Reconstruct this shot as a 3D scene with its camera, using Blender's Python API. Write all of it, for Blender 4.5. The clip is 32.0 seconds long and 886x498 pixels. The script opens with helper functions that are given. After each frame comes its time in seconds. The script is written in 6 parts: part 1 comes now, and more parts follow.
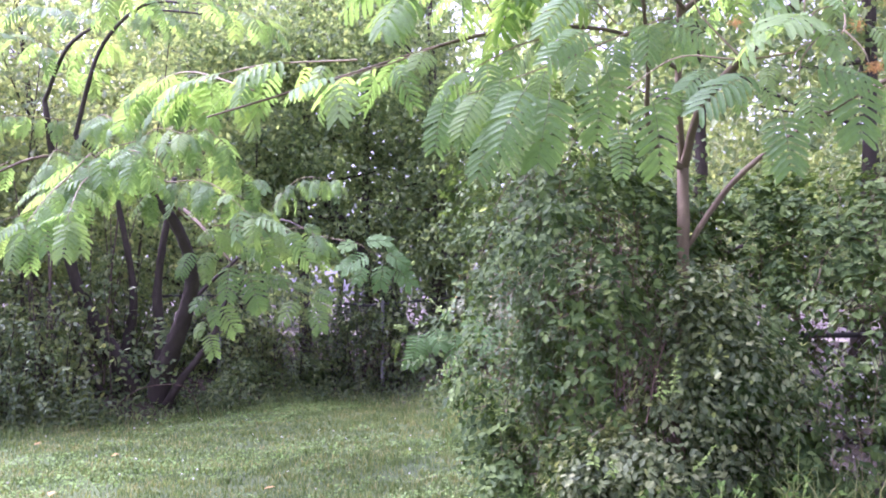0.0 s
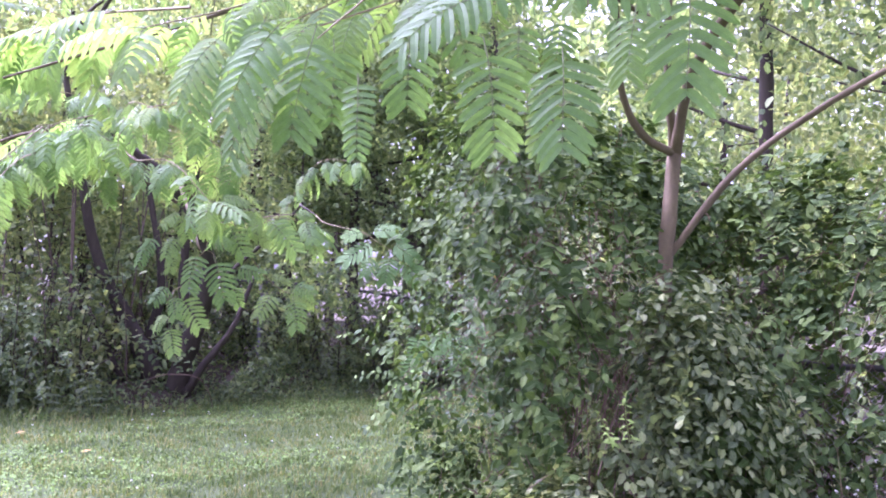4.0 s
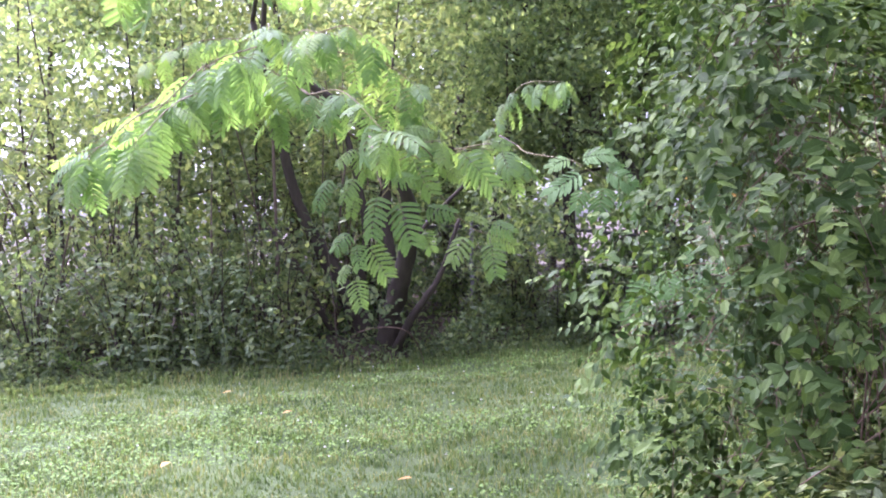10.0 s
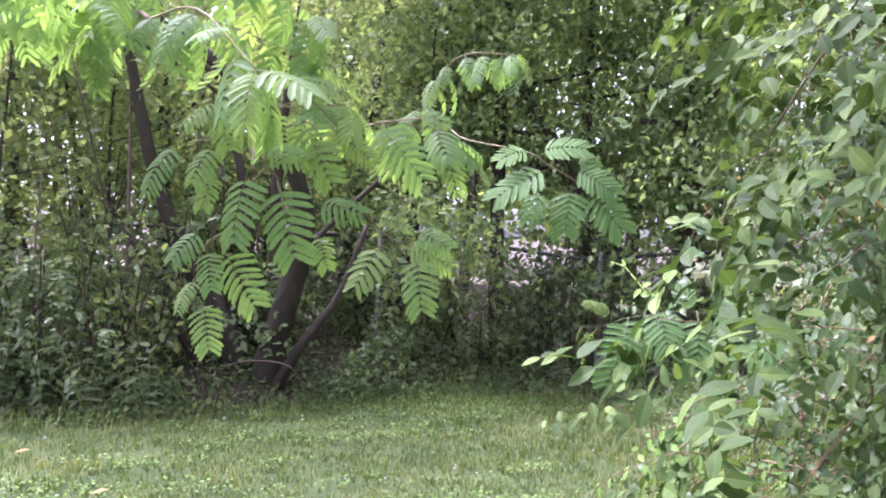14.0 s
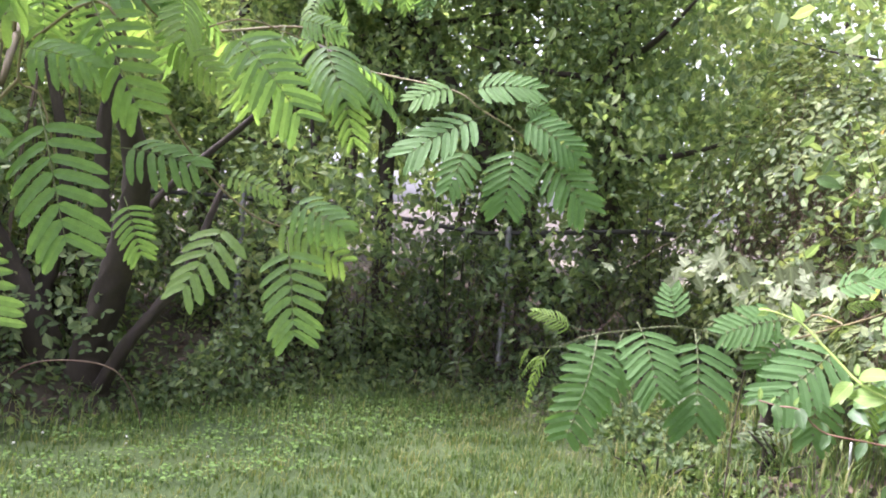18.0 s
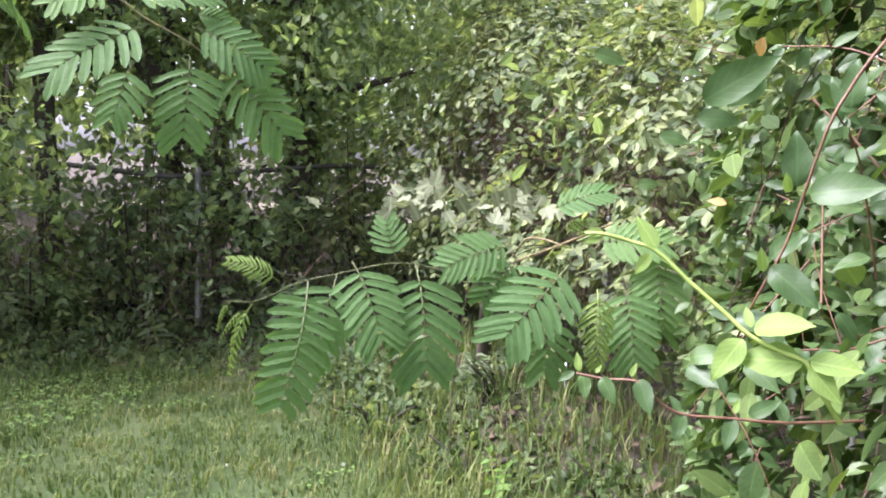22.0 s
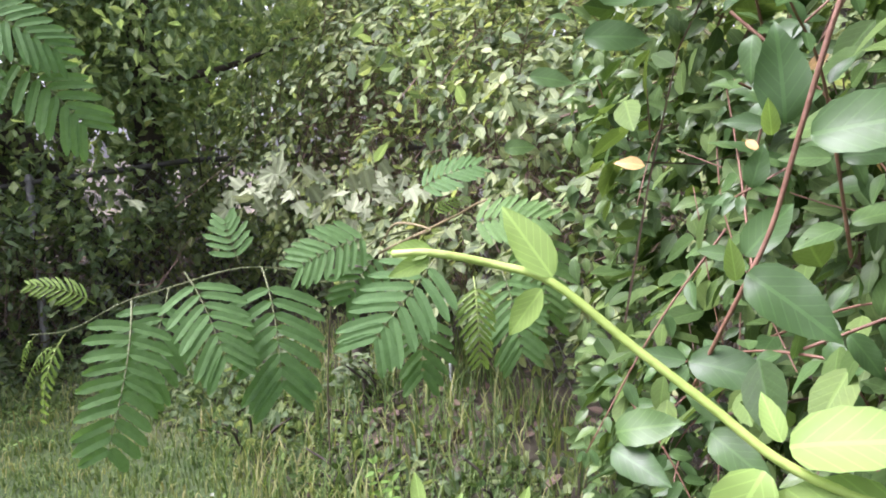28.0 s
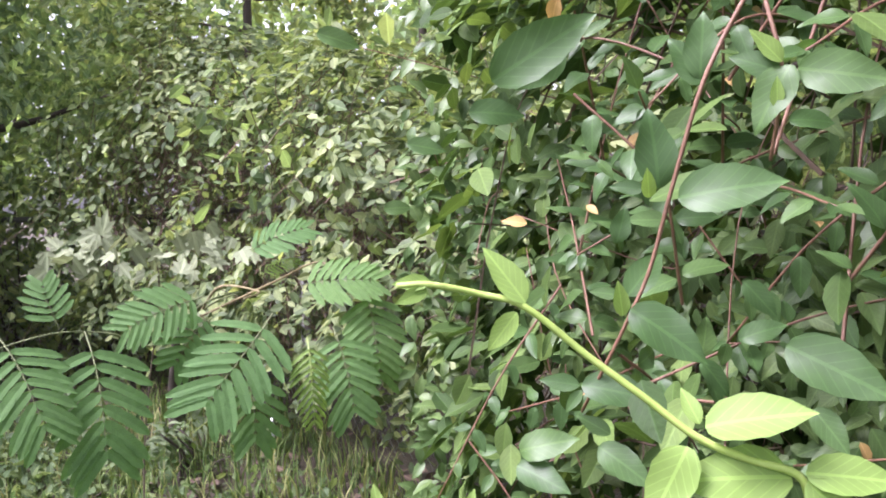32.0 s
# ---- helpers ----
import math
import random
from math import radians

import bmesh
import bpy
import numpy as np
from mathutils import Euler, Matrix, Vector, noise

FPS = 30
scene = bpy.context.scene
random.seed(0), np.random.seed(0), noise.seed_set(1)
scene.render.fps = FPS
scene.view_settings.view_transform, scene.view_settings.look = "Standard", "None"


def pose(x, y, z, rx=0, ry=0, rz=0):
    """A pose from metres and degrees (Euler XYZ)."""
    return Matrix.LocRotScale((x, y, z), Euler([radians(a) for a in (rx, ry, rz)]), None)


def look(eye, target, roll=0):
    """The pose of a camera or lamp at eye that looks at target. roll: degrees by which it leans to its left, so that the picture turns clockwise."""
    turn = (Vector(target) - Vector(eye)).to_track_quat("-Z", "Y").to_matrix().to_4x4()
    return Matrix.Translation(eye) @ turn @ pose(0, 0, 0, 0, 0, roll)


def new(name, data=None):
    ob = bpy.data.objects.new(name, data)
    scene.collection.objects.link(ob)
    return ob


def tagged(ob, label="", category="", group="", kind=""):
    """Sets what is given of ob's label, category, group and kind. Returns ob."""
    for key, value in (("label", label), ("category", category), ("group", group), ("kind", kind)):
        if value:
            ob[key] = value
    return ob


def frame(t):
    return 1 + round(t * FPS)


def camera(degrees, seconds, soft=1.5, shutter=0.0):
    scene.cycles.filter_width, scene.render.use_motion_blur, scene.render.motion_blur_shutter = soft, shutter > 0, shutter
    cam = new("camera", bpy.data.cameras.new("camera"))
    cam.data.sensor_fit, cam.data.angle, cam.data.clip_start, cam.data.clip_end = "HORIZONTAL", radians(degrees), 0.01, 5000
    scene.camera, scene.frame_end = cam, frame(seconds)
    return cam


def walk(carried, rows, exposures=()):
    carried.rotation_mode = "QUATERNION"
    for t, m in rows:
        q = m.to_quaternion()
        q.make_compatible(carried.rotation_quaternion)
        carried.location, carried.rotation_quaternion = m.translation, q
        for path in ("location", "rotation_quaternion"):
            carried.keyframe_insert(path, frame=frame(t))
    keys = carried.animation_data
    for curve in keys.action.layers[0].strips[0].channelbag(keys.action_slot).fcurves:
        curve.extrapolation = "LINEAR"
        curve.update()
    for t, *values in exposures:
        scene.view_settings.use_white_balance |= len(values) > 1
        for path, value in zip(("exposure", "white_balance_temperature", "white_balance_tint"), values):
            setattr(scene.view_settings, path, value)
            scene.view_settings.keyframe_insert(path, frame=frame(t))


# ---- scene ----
cam = camera(53.7, 32.0, soft=1.9)
METRES, EYE, TILT, LEAN, TURN = 8.0, 1.5, 3.1, 0.0, 0.0
ROWS = [
    (0.0, 0.0034, -0.0005, 0.0008, 0.15, -0.07, 0.08),
    (0.5, 0.0214, 0.0125, -0.0021, -1.95, -1.10, -1.19),
    (1.0, 0.0362, 0.0402, -0.0020, -2.76, -1.16, -2.75),
    (1.5, 0.0550, 0.0546, -0.0032, -0.55, -0.66, -2.55),
    (2.0, 0.0852, 0.0672, -0.0011, 5.11, -1.48, -4.69),
    (2.5, 0.1022, 0.0790, -0.0017, 6.28, -2.11, -4.08),
    (4.5, 0.1480, 0.1482, 0.0182, 9.14, 0.11, -1.03),
    (5.0, 0.1592, 0.1605, 0.0249, 8.98, 2.51, -0.26),
    (5.5, 0.1618, 0.1676, 0.0279, 7.86, 6.97, -0.01),
    (6.0, 0.1619, 0.1734, 0.0308, 7.95, 10.12, -0.59),
    (6.5, 0.1531, 0.1845, 0.0305, 8.43, 11.00, -0.31),
    (7.0, 0.1524, 0.1936, 0.0240, 7.94, 10.01, 0.52),
    (7.5, 0.1625, 0.2012, 0.0164, 8.30, 6.24, 0.13),
    (8.0, 0.1725, 0.2122, 0.0075, 10.60, 1.89, -0.03),
    (8.5, 0.1727, 0.2186, 0.0023, 13.53, -0.96, -0.24),
    (9.0, 0.1593, 0.2330, -0.0029, 18.64, -2.29, -0.20),
    (9.5, 0.1353, 0.2513, -0.0043, 21.90, -3.58, 1.71),
    (10.0, 0.1216, 0.2685, -0.0065, 23.13, -4.61, 2.32),
    (10.5, 0.1116, 0.2998, -0.0097, 23.55, -4.18, 2.04),
    (11.0, 0.1026, 0.3299, -0.0115, 22.93, -3.62, 1.64),
    (11.5, 0.0829, 0.3615, -0.0108, 20.96, -3.22, 2.65),
    (12.0, 0.0701, 0.3880, -0.0136, 19.81, -3.17, 1.95),
    (12.5, 0.0642, 0.4236, -0.0172, 20.85, -4.17, 0.08),
    (13.0, 0.0539, 0.4522, -0.0202, 21.00, -4.37, -1.33),
    (13.5, 0.0359, 0.4793, -0.0215, 17.69, -3.36, -0.68),
    (15.5, -0.0091, 0.5927, -0.0274, 16.92, -6.12, -1.97),
    (16.0, -0.0137, 0.6184, -0.0251, 19.56, -6.17, -2.64),
    (16.5, -0.0211, 0.6379, -0.0234, 25.65, -6.44, -3.29),
    (17.0, -0.0320, 0.6520, -0.0255, 25.13, -6.27, -3.05),
    (17.5, -0.0423, 0.6778, -0.0271, 14.87, -5.76, -3.20),
    (18.0, -0.0455, 0.6963, -0.0283, 8.80, -5.95, -3.98),
    (18.5, -0.0421, 0.7115, -0.0313, 10.30, -5.84, -4.42),
    (19.0, -0.0410, 0.7295, -0.0345, 8.60, -6.69, -4.69),
    (19.5, -0.0431, 0.7428, -0.0340, 2.25, -6.83, -4.02),
    (20.0, -0.0456, 0.7475, -0.0354, -1.97, -6.61, -3.56),
    (20.5, -0.0467, 0.7531, -0.0363, -4.45, -7.11, -3.58),
    (21.0, -0.0487, 0.7534, -0.0371, -6.70, -7.46, -3.58),
    (21.5, -0.0473, 0.7561, -0.0370, -8.75, -8.23, -3.26),
    (22.0, -0.0453, 0.7596, -0.0379, -11.00, -8.70, -2.21),
    (22.5, -0.0385, 0.7706, -0.0383, -11.82, -9.14, -1.99),
    (23.0, -0.0325, 0.7802, -0.0403, -12.21, -8.91, -1.61),
    (23.5, -0.0313, 0.7866, -0.0422, -13.89, -9.02, -0.84),
    (24.0, -0.0278, 0.7902, -0.0447, -15.30, -8.75, -1.51),
    (24.5, -0.0253, 0.7950, -0.0431, -15.46, -8.38, -1.15),
    (25.0, -0.0232, 0.7981, -0.0435, -15.51, -8.93, -0.68),
    (25.5, -0.0233, 0.7984, -0.0433, -16.15, -9.15, 0.01),
    (27.5, -0.0257, 0.8014, -0.0436, -16.77, -9.21, 0.79),
    (28.0, -0.0256, 0.8033, -0.0421, -19.50, -9.78, 1.67),
    (28.5, -0.0248, 0.8041, -0.0444, -22.23, -10.49, 1.88),
    (29.0, -0.0260, 0.8061, -0.0446, -24.58, -10.85, 2.37),
    (29.5, -0.0311, 0.8010, -0.0448, -25.09, -9.92, 1.44),
    (30.0, -0.0317, 0.7999, -0.0501, -25.31, -8.57, 0.81),
    (30.5, -0.0359, 0.7982, -0.0484, -25.77, -7.50, 1.04),
    (31.0, -0.0382, 0.7989, -0.0468, -26.73, -5.85, -0.06),
    (31.5, -0.0379, 0.7990, -0.0447, -29.27, -5.41, 0.05),
    (32.0, -0.0374, 0.7989, -0.0421, -31.90, -5.72, 0.14),
]
walk(cam, [(t, pose(0, 0, EYE, TILT, LEAN, TURN) @ pose(METRES * x, METRES * y, METRES * z, 90 + pitch, roll, yaw)) for t, x, y, z, yaw, pitch, roll in ROWS],
     exposures=[(0.0, 2.2, 5250, 63), (1.0, 2.27, 5150, 65), (4.5, 2.38, 5200, 66), (5.0, 2.38, 5250, 65), (6.0, 1.24, 5350, 55), (7.0, 1.22, 5550, 47), (8.0, 1.78, 5600, 41), (9.0, 2.3, 5500, 46), (11.0, 2.2, 5350, 51), (12.0, 2.33, 5350, 52), (13.0, 2.36, 5450, 49), (16.0, 2.5, 5700, 37), (17.0, 2.8, 5550, 40), (18.0, 2.27, 5850, 30), (19.0, 2.3, 5900, 27), (20.0, 2.23, 5850, 29), (24.0, 1.95, 5850, 30), (28.0, 1.9, 5800, 31), (32.0, 1.89, 5800, 33)])

# ---- light ----
SUN_EL, SUN_AZ = 56.0, 280.0   # degrees; azimuth from +y towards +x
world = bpy.data.worlds.new("overcast_sky")
scene.world = world
world.use_nodes = True
wn, wl = world.node_tree.nodes, world.node_tree.links
wn.clear()
sky = wn.new("ShaderNodeTexSky")
sky.sky_type = 'NISHITA'
sky.sun_disc = False
sky.sun_elevation, sky.sun_rotation = radians(SUN_EL), radians(SUN_AZ)
sky.air_density, sky.dust_density, sky.ozone_density = 1.0, 4.0, 1.0
veil = wn.new("ShaderNodeHueSaturation")
veil.inputs["Saturation"].default_value = 0.15
bg = wn.new("ShaderNodeBackground")
bg.inputs["Strength"].default_value = 0.15
wo = wn.new("ShaderNodeOutputWorld")
wl.new(sky.outputs[0], veil.inputs["Color"])
wl.new(veil.outputs[0], bg.inputs["Color"])
wl.new(bg.outputs[0], wo.inputs["Surface"])
sun_data = bpy.data.lights.new("sun", 'SUN')
sun_data.energy, sun_data.angle, sun_data.color = 3.3, radians(30), (1.0, 0.95, 0.86)
sun = new("sun", sun_data)
sd = Vector((math.sin(radians(SUN_AZ)) * math.cos(radians(SUN_EL)), math.cos(radians(SUN_AZ)) * math.cos(radians(SUN_EL)), math.sin(radians(SUN_EL))))
sun.matrix_world = look(sd * 50, (0, 0, 0))


# ---- materials ----
def nodes_of(name):
    m = bpy.data.materials.new(name)
    m.use_nodes = True
    m.node_tree.nodes.clear()
    return m, m.node_tree.nodes, m.node_tree.links


def math_node(n, l, op, a, b=None):
    q = n.new("ShaderNodeMath")
    q.operation = op
    for i, v in enumerate((a, b)):
        if v is None:
            continue
        if isinstance(v, (int, float)):
            q.inputs[i].default_value = v
        else:
            l.new(v, q.inputs[i])
    return q.outputs[0]


def ramp_node(n, l, fac, stops):
    r = n.new("ShaderNodeValToRGB")
    while len(r.color_ramp.elements) < len(stops):
        r.color_ramp.elements.new(0.5)
    for e, (p, c) in zip(r.color_ramp.elements, stops):
        e.position, e.color = p, (*c, 1)
    l.new(fac, r.inputs[0])
    return r.outputs[0]


def noise_node(n, l, scale, detail=4.0, vec=None, rough=0.55):
    t = n.new("ShaderNodeTexNoise")
    t.inputs["Scale"].default_value, t.inputs["Detail"].default_value, t.inputs["Roughness"].default_value = scale, detail, rough
    if vec is not None:
        l.new(vec, t.inputs["Vector"])
    return t.outputs["Fac"]


def leaf_material(name, stops, through_tint, veins="plain", rough=0.45, translucent=0.35, single=False, patch=0.5, sat=0.81, patch_scale=1.3, gloss=0.3, relief=1.0):
    """A leaf: tone varies leaf by leaf and in patches over the plant; veins run on the leaf's own UV (u across, v along)."""
    m, n, l = nodes_of(name)
    if single:
        rnd = n.new("ShaderNodeObjectInfo").outputs["Random"]
    else:
        rnd = n.new("ShaderNodeNewGeometry").outputs["Random Per Island"]
    tc = n.new("ShaderNodeTexCoord")
    geo = n.new("ShaderNodeNewGeometry")
    big = math_node(n, l, 'ADD', math_node(n, l, 'MULTIPLY', noise_node(n, l, patch_scale, 2.0, geo.outputs["Position"]), 0.6), math_node(n, l, 'MULTIPLY', noise_node(n, l, patch_scale * 6.0, 2.0, geo.outputs["Position"]), 0.4))
    fac = math_node(n, l, 'ADD', math_node(n, l, 'MULTIPLY', rnd, patch), math_node(n, l, 'MULTIPLY', big, 1.0 - patch))
    col = ramp_node(n, l, fac, stops)
    uv = n.new("ShaderNodeSeparateXYZ")
    l.new(tc.outputs["UV"], uv.inputs[0])
    u, v = uv.outputs[0], uv.outputs[1]
    au = math_node(n, l, 'ABSOLUTE', math_node(n, l, 'SUBTRACT', u, 0.5))
    fine = noise_node(n, l, 60.0, 4.0, geo.outputs["Position"])
    if veins == "feather":
        mid = math_node(n, l, 'LESS_THAN', au, 0.035)
        w = math_node(n, l, 'SUBTRACT', math_node(n, l, 'MULTIPLY', v, 7.0), math_node(n, l, 'MULTIPLY', au, 5.0))
        fr = math_node(n, l, 'ABSOLUTE', math_node(n, l, 'SUBTRACT', math_node(n, l, 'FRACT', w), 0.5))
        side = math_node(n, l, 'MULTIPLY', math_node(n, l, 'LESS_THAN', fr, 0.07), 0.55)
        vein = math_node(n, l, 'MAXIMUM', mid, side)
    elif veins == "leaflets":
        fr = math_node(n, l, 'FRACT', math_node(n, l, 'SUBTRACT', math_node(n, l, 'MULTIPLY', v, 18.0), math_node(n, l, 'MULTIPLY', au, 4.0)))
        vein = math_node(n, l, 'MULTIPLY', math_node(n, l, 'LESS_THAN', fr, 0.2), -0.6)
    else:
        vein = math_node(n, l, 'LESS_THAN', au, 0.05)
    mixc = n.new("ShaderNodeHueSaturation")
    mixc.inputs["Hue"].default_value, mixc.inputs["Saturation"].default_value = 0.489, sat
    l.new(col, mixc.inputs["Color"])
    l.new(math_node(n, l, 'ADD', math_node(n, l, 'ADD', 0.72, math_node(n, l, 'MULTIPLY', fine, 0.5)), math_node(n, l, 'MULTIPLY', vein, 0.32)), mixc.inputs["Value"])
    b = n.new("ShaderNodeBsdfPrincipled")
    l.new(mixc.outputs[0], b.inputs["Base Color"])
    l.new(math_node(n, l, 'ADD', rough - 0.1, math_node(n, l, 'MULTIPLY', fine, 0.25)), b.inputs["Roughness"])
    b.inputs["Specular IOR Level"].default_value = gloss
    bump = n.new("ShaderNodeBump")
    bump.inputs["Strength"].default_value, bump.inputs["Distance"].default_value = 0.6, 0.004
    l.new(math_node(n, l, 'SUBTRACT', math_node(n, l, 'MULTIPLY', fine, relief), math_node(n, l, 'MULTIPLY', vein, 0.4 + 0.6 * relief)), bump.inputs["Height"])
    l.new(bump.outputs[0], b.inputs["Normal"])
    tr = n.new("ShaderNodeBsdfTranslucent")
    tint = n.new("ShaderNodeMixRGB")
    tint.blend_type = 'MULTIPLY'
    tint.inputs[0].default_value = 1.0
    l.new(mixc.outputs[0], tint.inputs[1])
    tint.inputs[2].default_value = (*through_tint, 1)
    l.new(tint.outputs[0], tr.inputs["Color"])
    mx = n.new("ShaderNodeMixShader")
    mx.inputs[0].default_value = translucent
    l.new(b.outputs[0], mx.inputs[1])
    l.new(tr.outputs[0], mx.inputs[2])
    o = n.new("ShaderNodeOutputMaterial")
    l.new(mx.outputs[0], o.inputs["Surface"])
    return m


def rough_material(name, stops, scale=6.0, fine_scale=60.0, rough=0.85, bump=0.5, stretch=(1, 1, 1), metal=0.0, depth=0.01):
    """Bark, soil, metal: two scales of tone and relief."""
    m, n, l = nodes_of(name)
    geo = n.new("ShaderNodeNewGeometry")
    mp = n.new("ShaderNodeMapping")
    mp.inputs["Scale"].default_value = stretch
    l.new(geo.outputs["Position"], mp.inputs["Vector"])
    a = noise_node(n, l, scale, 5.0, mp.outputs[0], 0.6)
    f = noise_node(n, l, fine_scale, 5.0, mp.outputs[0], 0.65)
    fac = math_node(n, l, 'ADD', math_node(n, l, 'MULTIPLY', a, 0.6), math_node(n, l, 'MULTIPLY', f, 0.4))
    b = n.new("ShaderNodeBsdfPrincipled")
    l.new(ramp_node(n, l, fac, stops), b.inputs["Base Color"])
    b.inputs["Metallic"].default_value = metal
    l.new(math_node(n, l, 'ADD', rough - 0.15, math_node(n, l, 'MULTIPLY', f, 0.3)), b.inputs["Roughness"])
    bp = n.new("ShaderNodeBump")
    bp.inputs["Strength"].default_value, bp.inputs["Distance"].default_value = bump, depth
    l.new(fac, bp.inputs["Height"])
    l.new(bp.outputs[0], b.inputs["Normal"])
    o = n.new("ShaderNodeOutputMaterial")
    l.new(b.outputs[0], o.inputs["Surface"])
    return m


TINT = (1.5, 1.5, 0.8)
M_VINE = leaf_material("vine_leaf", [(0.2, (0.018, 0.045, 0.011)), (0.5, (0.046, 0.092, 0.022)), (0.75, (0.098, 0.165, 0.04)), (0.93, (0.22, 0.28, 0.07))], TINT, "feather", 0.55, 0.24, patch=0.5, sat=0.97, gloss=0.14)
M_NEAR = leaf_material("vine_leaf_near", [(0.15, (0.036, 0.076, 0.022)), (0.5, (0.07, 0.132, 0.04)), (0.85, (0.125, 0.2, 0.062))], TINT, "feather", 0.36, 0.25, sat=0.98, gloss=0.3)
M_HEDGE = leaf_material("hedge_leaf", [(0.2, (0.032, 0.064, 0.02)), (0.5, (0.1, 0.16, 0.047)), (0.7, (0.2, 0.27, 0.085)), (0.9, (0.32, 0.37, 0.13))], TINT, "feather", 0.48, 0.33, patch=0.5, gloss=0.28)
M_VINE_ONE = leaf_material("vine_leaf_single", [(0.1, (0.028, 0.068, 0.02)), (0.6, (0.052, 0.112, 0.034)), (1.0, (0.095, 0.17, 0.052))], TINT, "feather", 0.4, 0.3, single=True, sat=1.0, gloss=0.3, relief=0.3)
M_FORB = leaf_material("lance_leaf", [(0.0, (0.075, 0.13, 0.055)), (1.0, (0.15, 0.215, 0.095))], TINT, "feather", 0.5, 0.3, single=True, gloss=0.25)
M_YOUNG = leaf_material("young_leaf", [(0.0, (0.145, 0.255, 0.05)), (1.0, (0.205, 0.335, 0.08))], (1.25, 1.3, 0.7), "feather", 0.5, 0.4, single=True, sat=0.95, gloss=0.2, relief=0.3)
M_WEED = leaf_material("bright_weed_leaf", [(0.0, (0.085, 0.19, 0.035)), (1.0, (0.15, 0.28, 0.06))], TINT, "feather", 0.5, 0.35, single=True, sat=0.98, gloss=0.2)
M_YELLOW = leaf_material("yellowed_leaf", [(0.0, (0.42, 0.25, 0.03)), (1.0, (0.5, 0.33, 0.05))], (1.2, 1.1, 0.6), "feather", 0.5, 0.3, single=True)
M_FROND = leaf_material("silk_tree_frond", [(0.0, (0.09, 0.18, 0.075)), (0.5, (0.145, 0.265, 0.105)), (1.0, (0.26, 0.37, 0.13))], (1.7, 1.74, 0.68), "leaflets", 0.55, 0.53, single=True, sat=0.95)
M_FLOWER = leaf_material("faded_blossom", [(0.0, (0.55, 0.3, 0.04)), (1.0, (0.6, 0.4, 0.09))], (1.2, 1.0, 0.5), "plain", 0.7, 0.4)
M_TREE = leaf_material("tree_leaf", [(0.2, (0.06, 0.12, 0.044)), (0.5, (0.135, 0.23, 0.08)), (0.8, (0.26, 0.35, 0.115))], TINT, "plain", 0.5, 0.52, gloss=0.25)
M_TREE_LIGHT = leaf_material("pale_tree_leaf", [(0.2, (0.09, 0.15, 0.055)), (0.5, (0.17, 0.245, 0.082)), (0.8, (0.3, 0.36, 0.115))], TINT, "plain", 0.5, 0.48, gloss=0.25)
M_SHRUB = leaf_material("shrub_leaf", [(0.2, (0.05, 0.1, 0.038)), (0.5, (0.1, 0.175, 0.062)), (0.8, (0.2, 0.28, 0.085))], TINT, "plain", 0.5, 0.4, gloss=0.25)
M_PALE = leaf_material("pale_lobed_leaf", [(0.0, (0.14, 0.18, 0.09)), (1.0, (0.22, 0.26, 0.14))], (1.1, 1.1, 0.8), "plain", 0.65, 0.25, single=True, gloss=0.15)
M_GRASS = leaf_material("grass_blade", [(0.3, (0.042, 0.09, 0.021)), (0.44, (0.075, 0.14, 0.034)), (0.56, (0.135, 0.195, 0.052)), (0.73, (0.29, 0.275, 0.115))], (1.4, 1.45, 0.7), "plain", 0.65, 0.3, patch=0.3, patch_scale=2.2, sat=0.9, gloss=0.15)
M_CLOVER = leaf_material("clover_leaf", [(0.2, (0.1, 0.2, 0.05)), (0.8, (0.18, 0.31, 0.085))], TINT, "plain", 0.6, 0.3, sat=0.95, gloss=0.15)
M_WHITE = leaf_material("white_petal", [(0.0, (0.6, 0.6, 0.52)), (1.0, (0.75, 0.75, 0.68))], (1, 1, 1), "plain", 0.7, 0.3)
M_DRY = leaf_material("dry_litter", [(0.0, (0.06, 0.04, 0.026)), (0.6, (0.13, 0.09, 0.058)), (1.0, (0.24, 0.175, 0.115))], (1, 0.8, 0.6), "plain", 0.8, 0.15)
M_BARK = rough_material("grey_brown_bark", [(0.3, (0.022, 0.016, 0.012)), (0.55, (0.048, 0.037, 0.028)), (0.75, (0.085, 0.068, 0.053))], 5, 45, 0.9, 0.8, (1, 1, 0.25))
M_SILK_BARK = rough_material("silk_tree_bark", [(0.3, (0.052, 0.038, 0.018)), (0.55, (0.1, 0.076, 0.038)), (0.75, (0.16, 0.128, 0.07))], 7, 70, 0.85, 0.4, (1, 1, 0.4))
M_TWIG = rough_material("green_brown_twig", [(0.3, (0.13, 0.1, 0.05)), (0.7, (0.24, 0.2, 0.1))], 20, 120, 0.7, 0.3)
M_GREENTWIG = rough_material("olive_twig", [(0.3, (0.1, 0.12, 0.05)), (0.7, (0.17, 0.19, 0.085))], 20, 120, 0.7, 0.3)
M_THICKET = rough_material("thicket_stem", [(0.3, (0.07, 0.05, 0.037)), (0.7, (0.15, 0.112, 0.085))], 9, 60, 0.9, 0.4, (1, 1, 0.3))
M_STEM = rough_material("reddish_vine_stem", [(0.3, (0.1, 0.045, 0.028)), (0.7, (0.19, 0.1, 0.06))], 15, 120, 0.6, 0.3)
M_GREENSTEM = rough_material("green_shoot", [(0.3, (0.2, 0.29, 0.05)), (0.7, (0.3, 0.38, 0.1))], 15, 120, 0.55, 0.2)
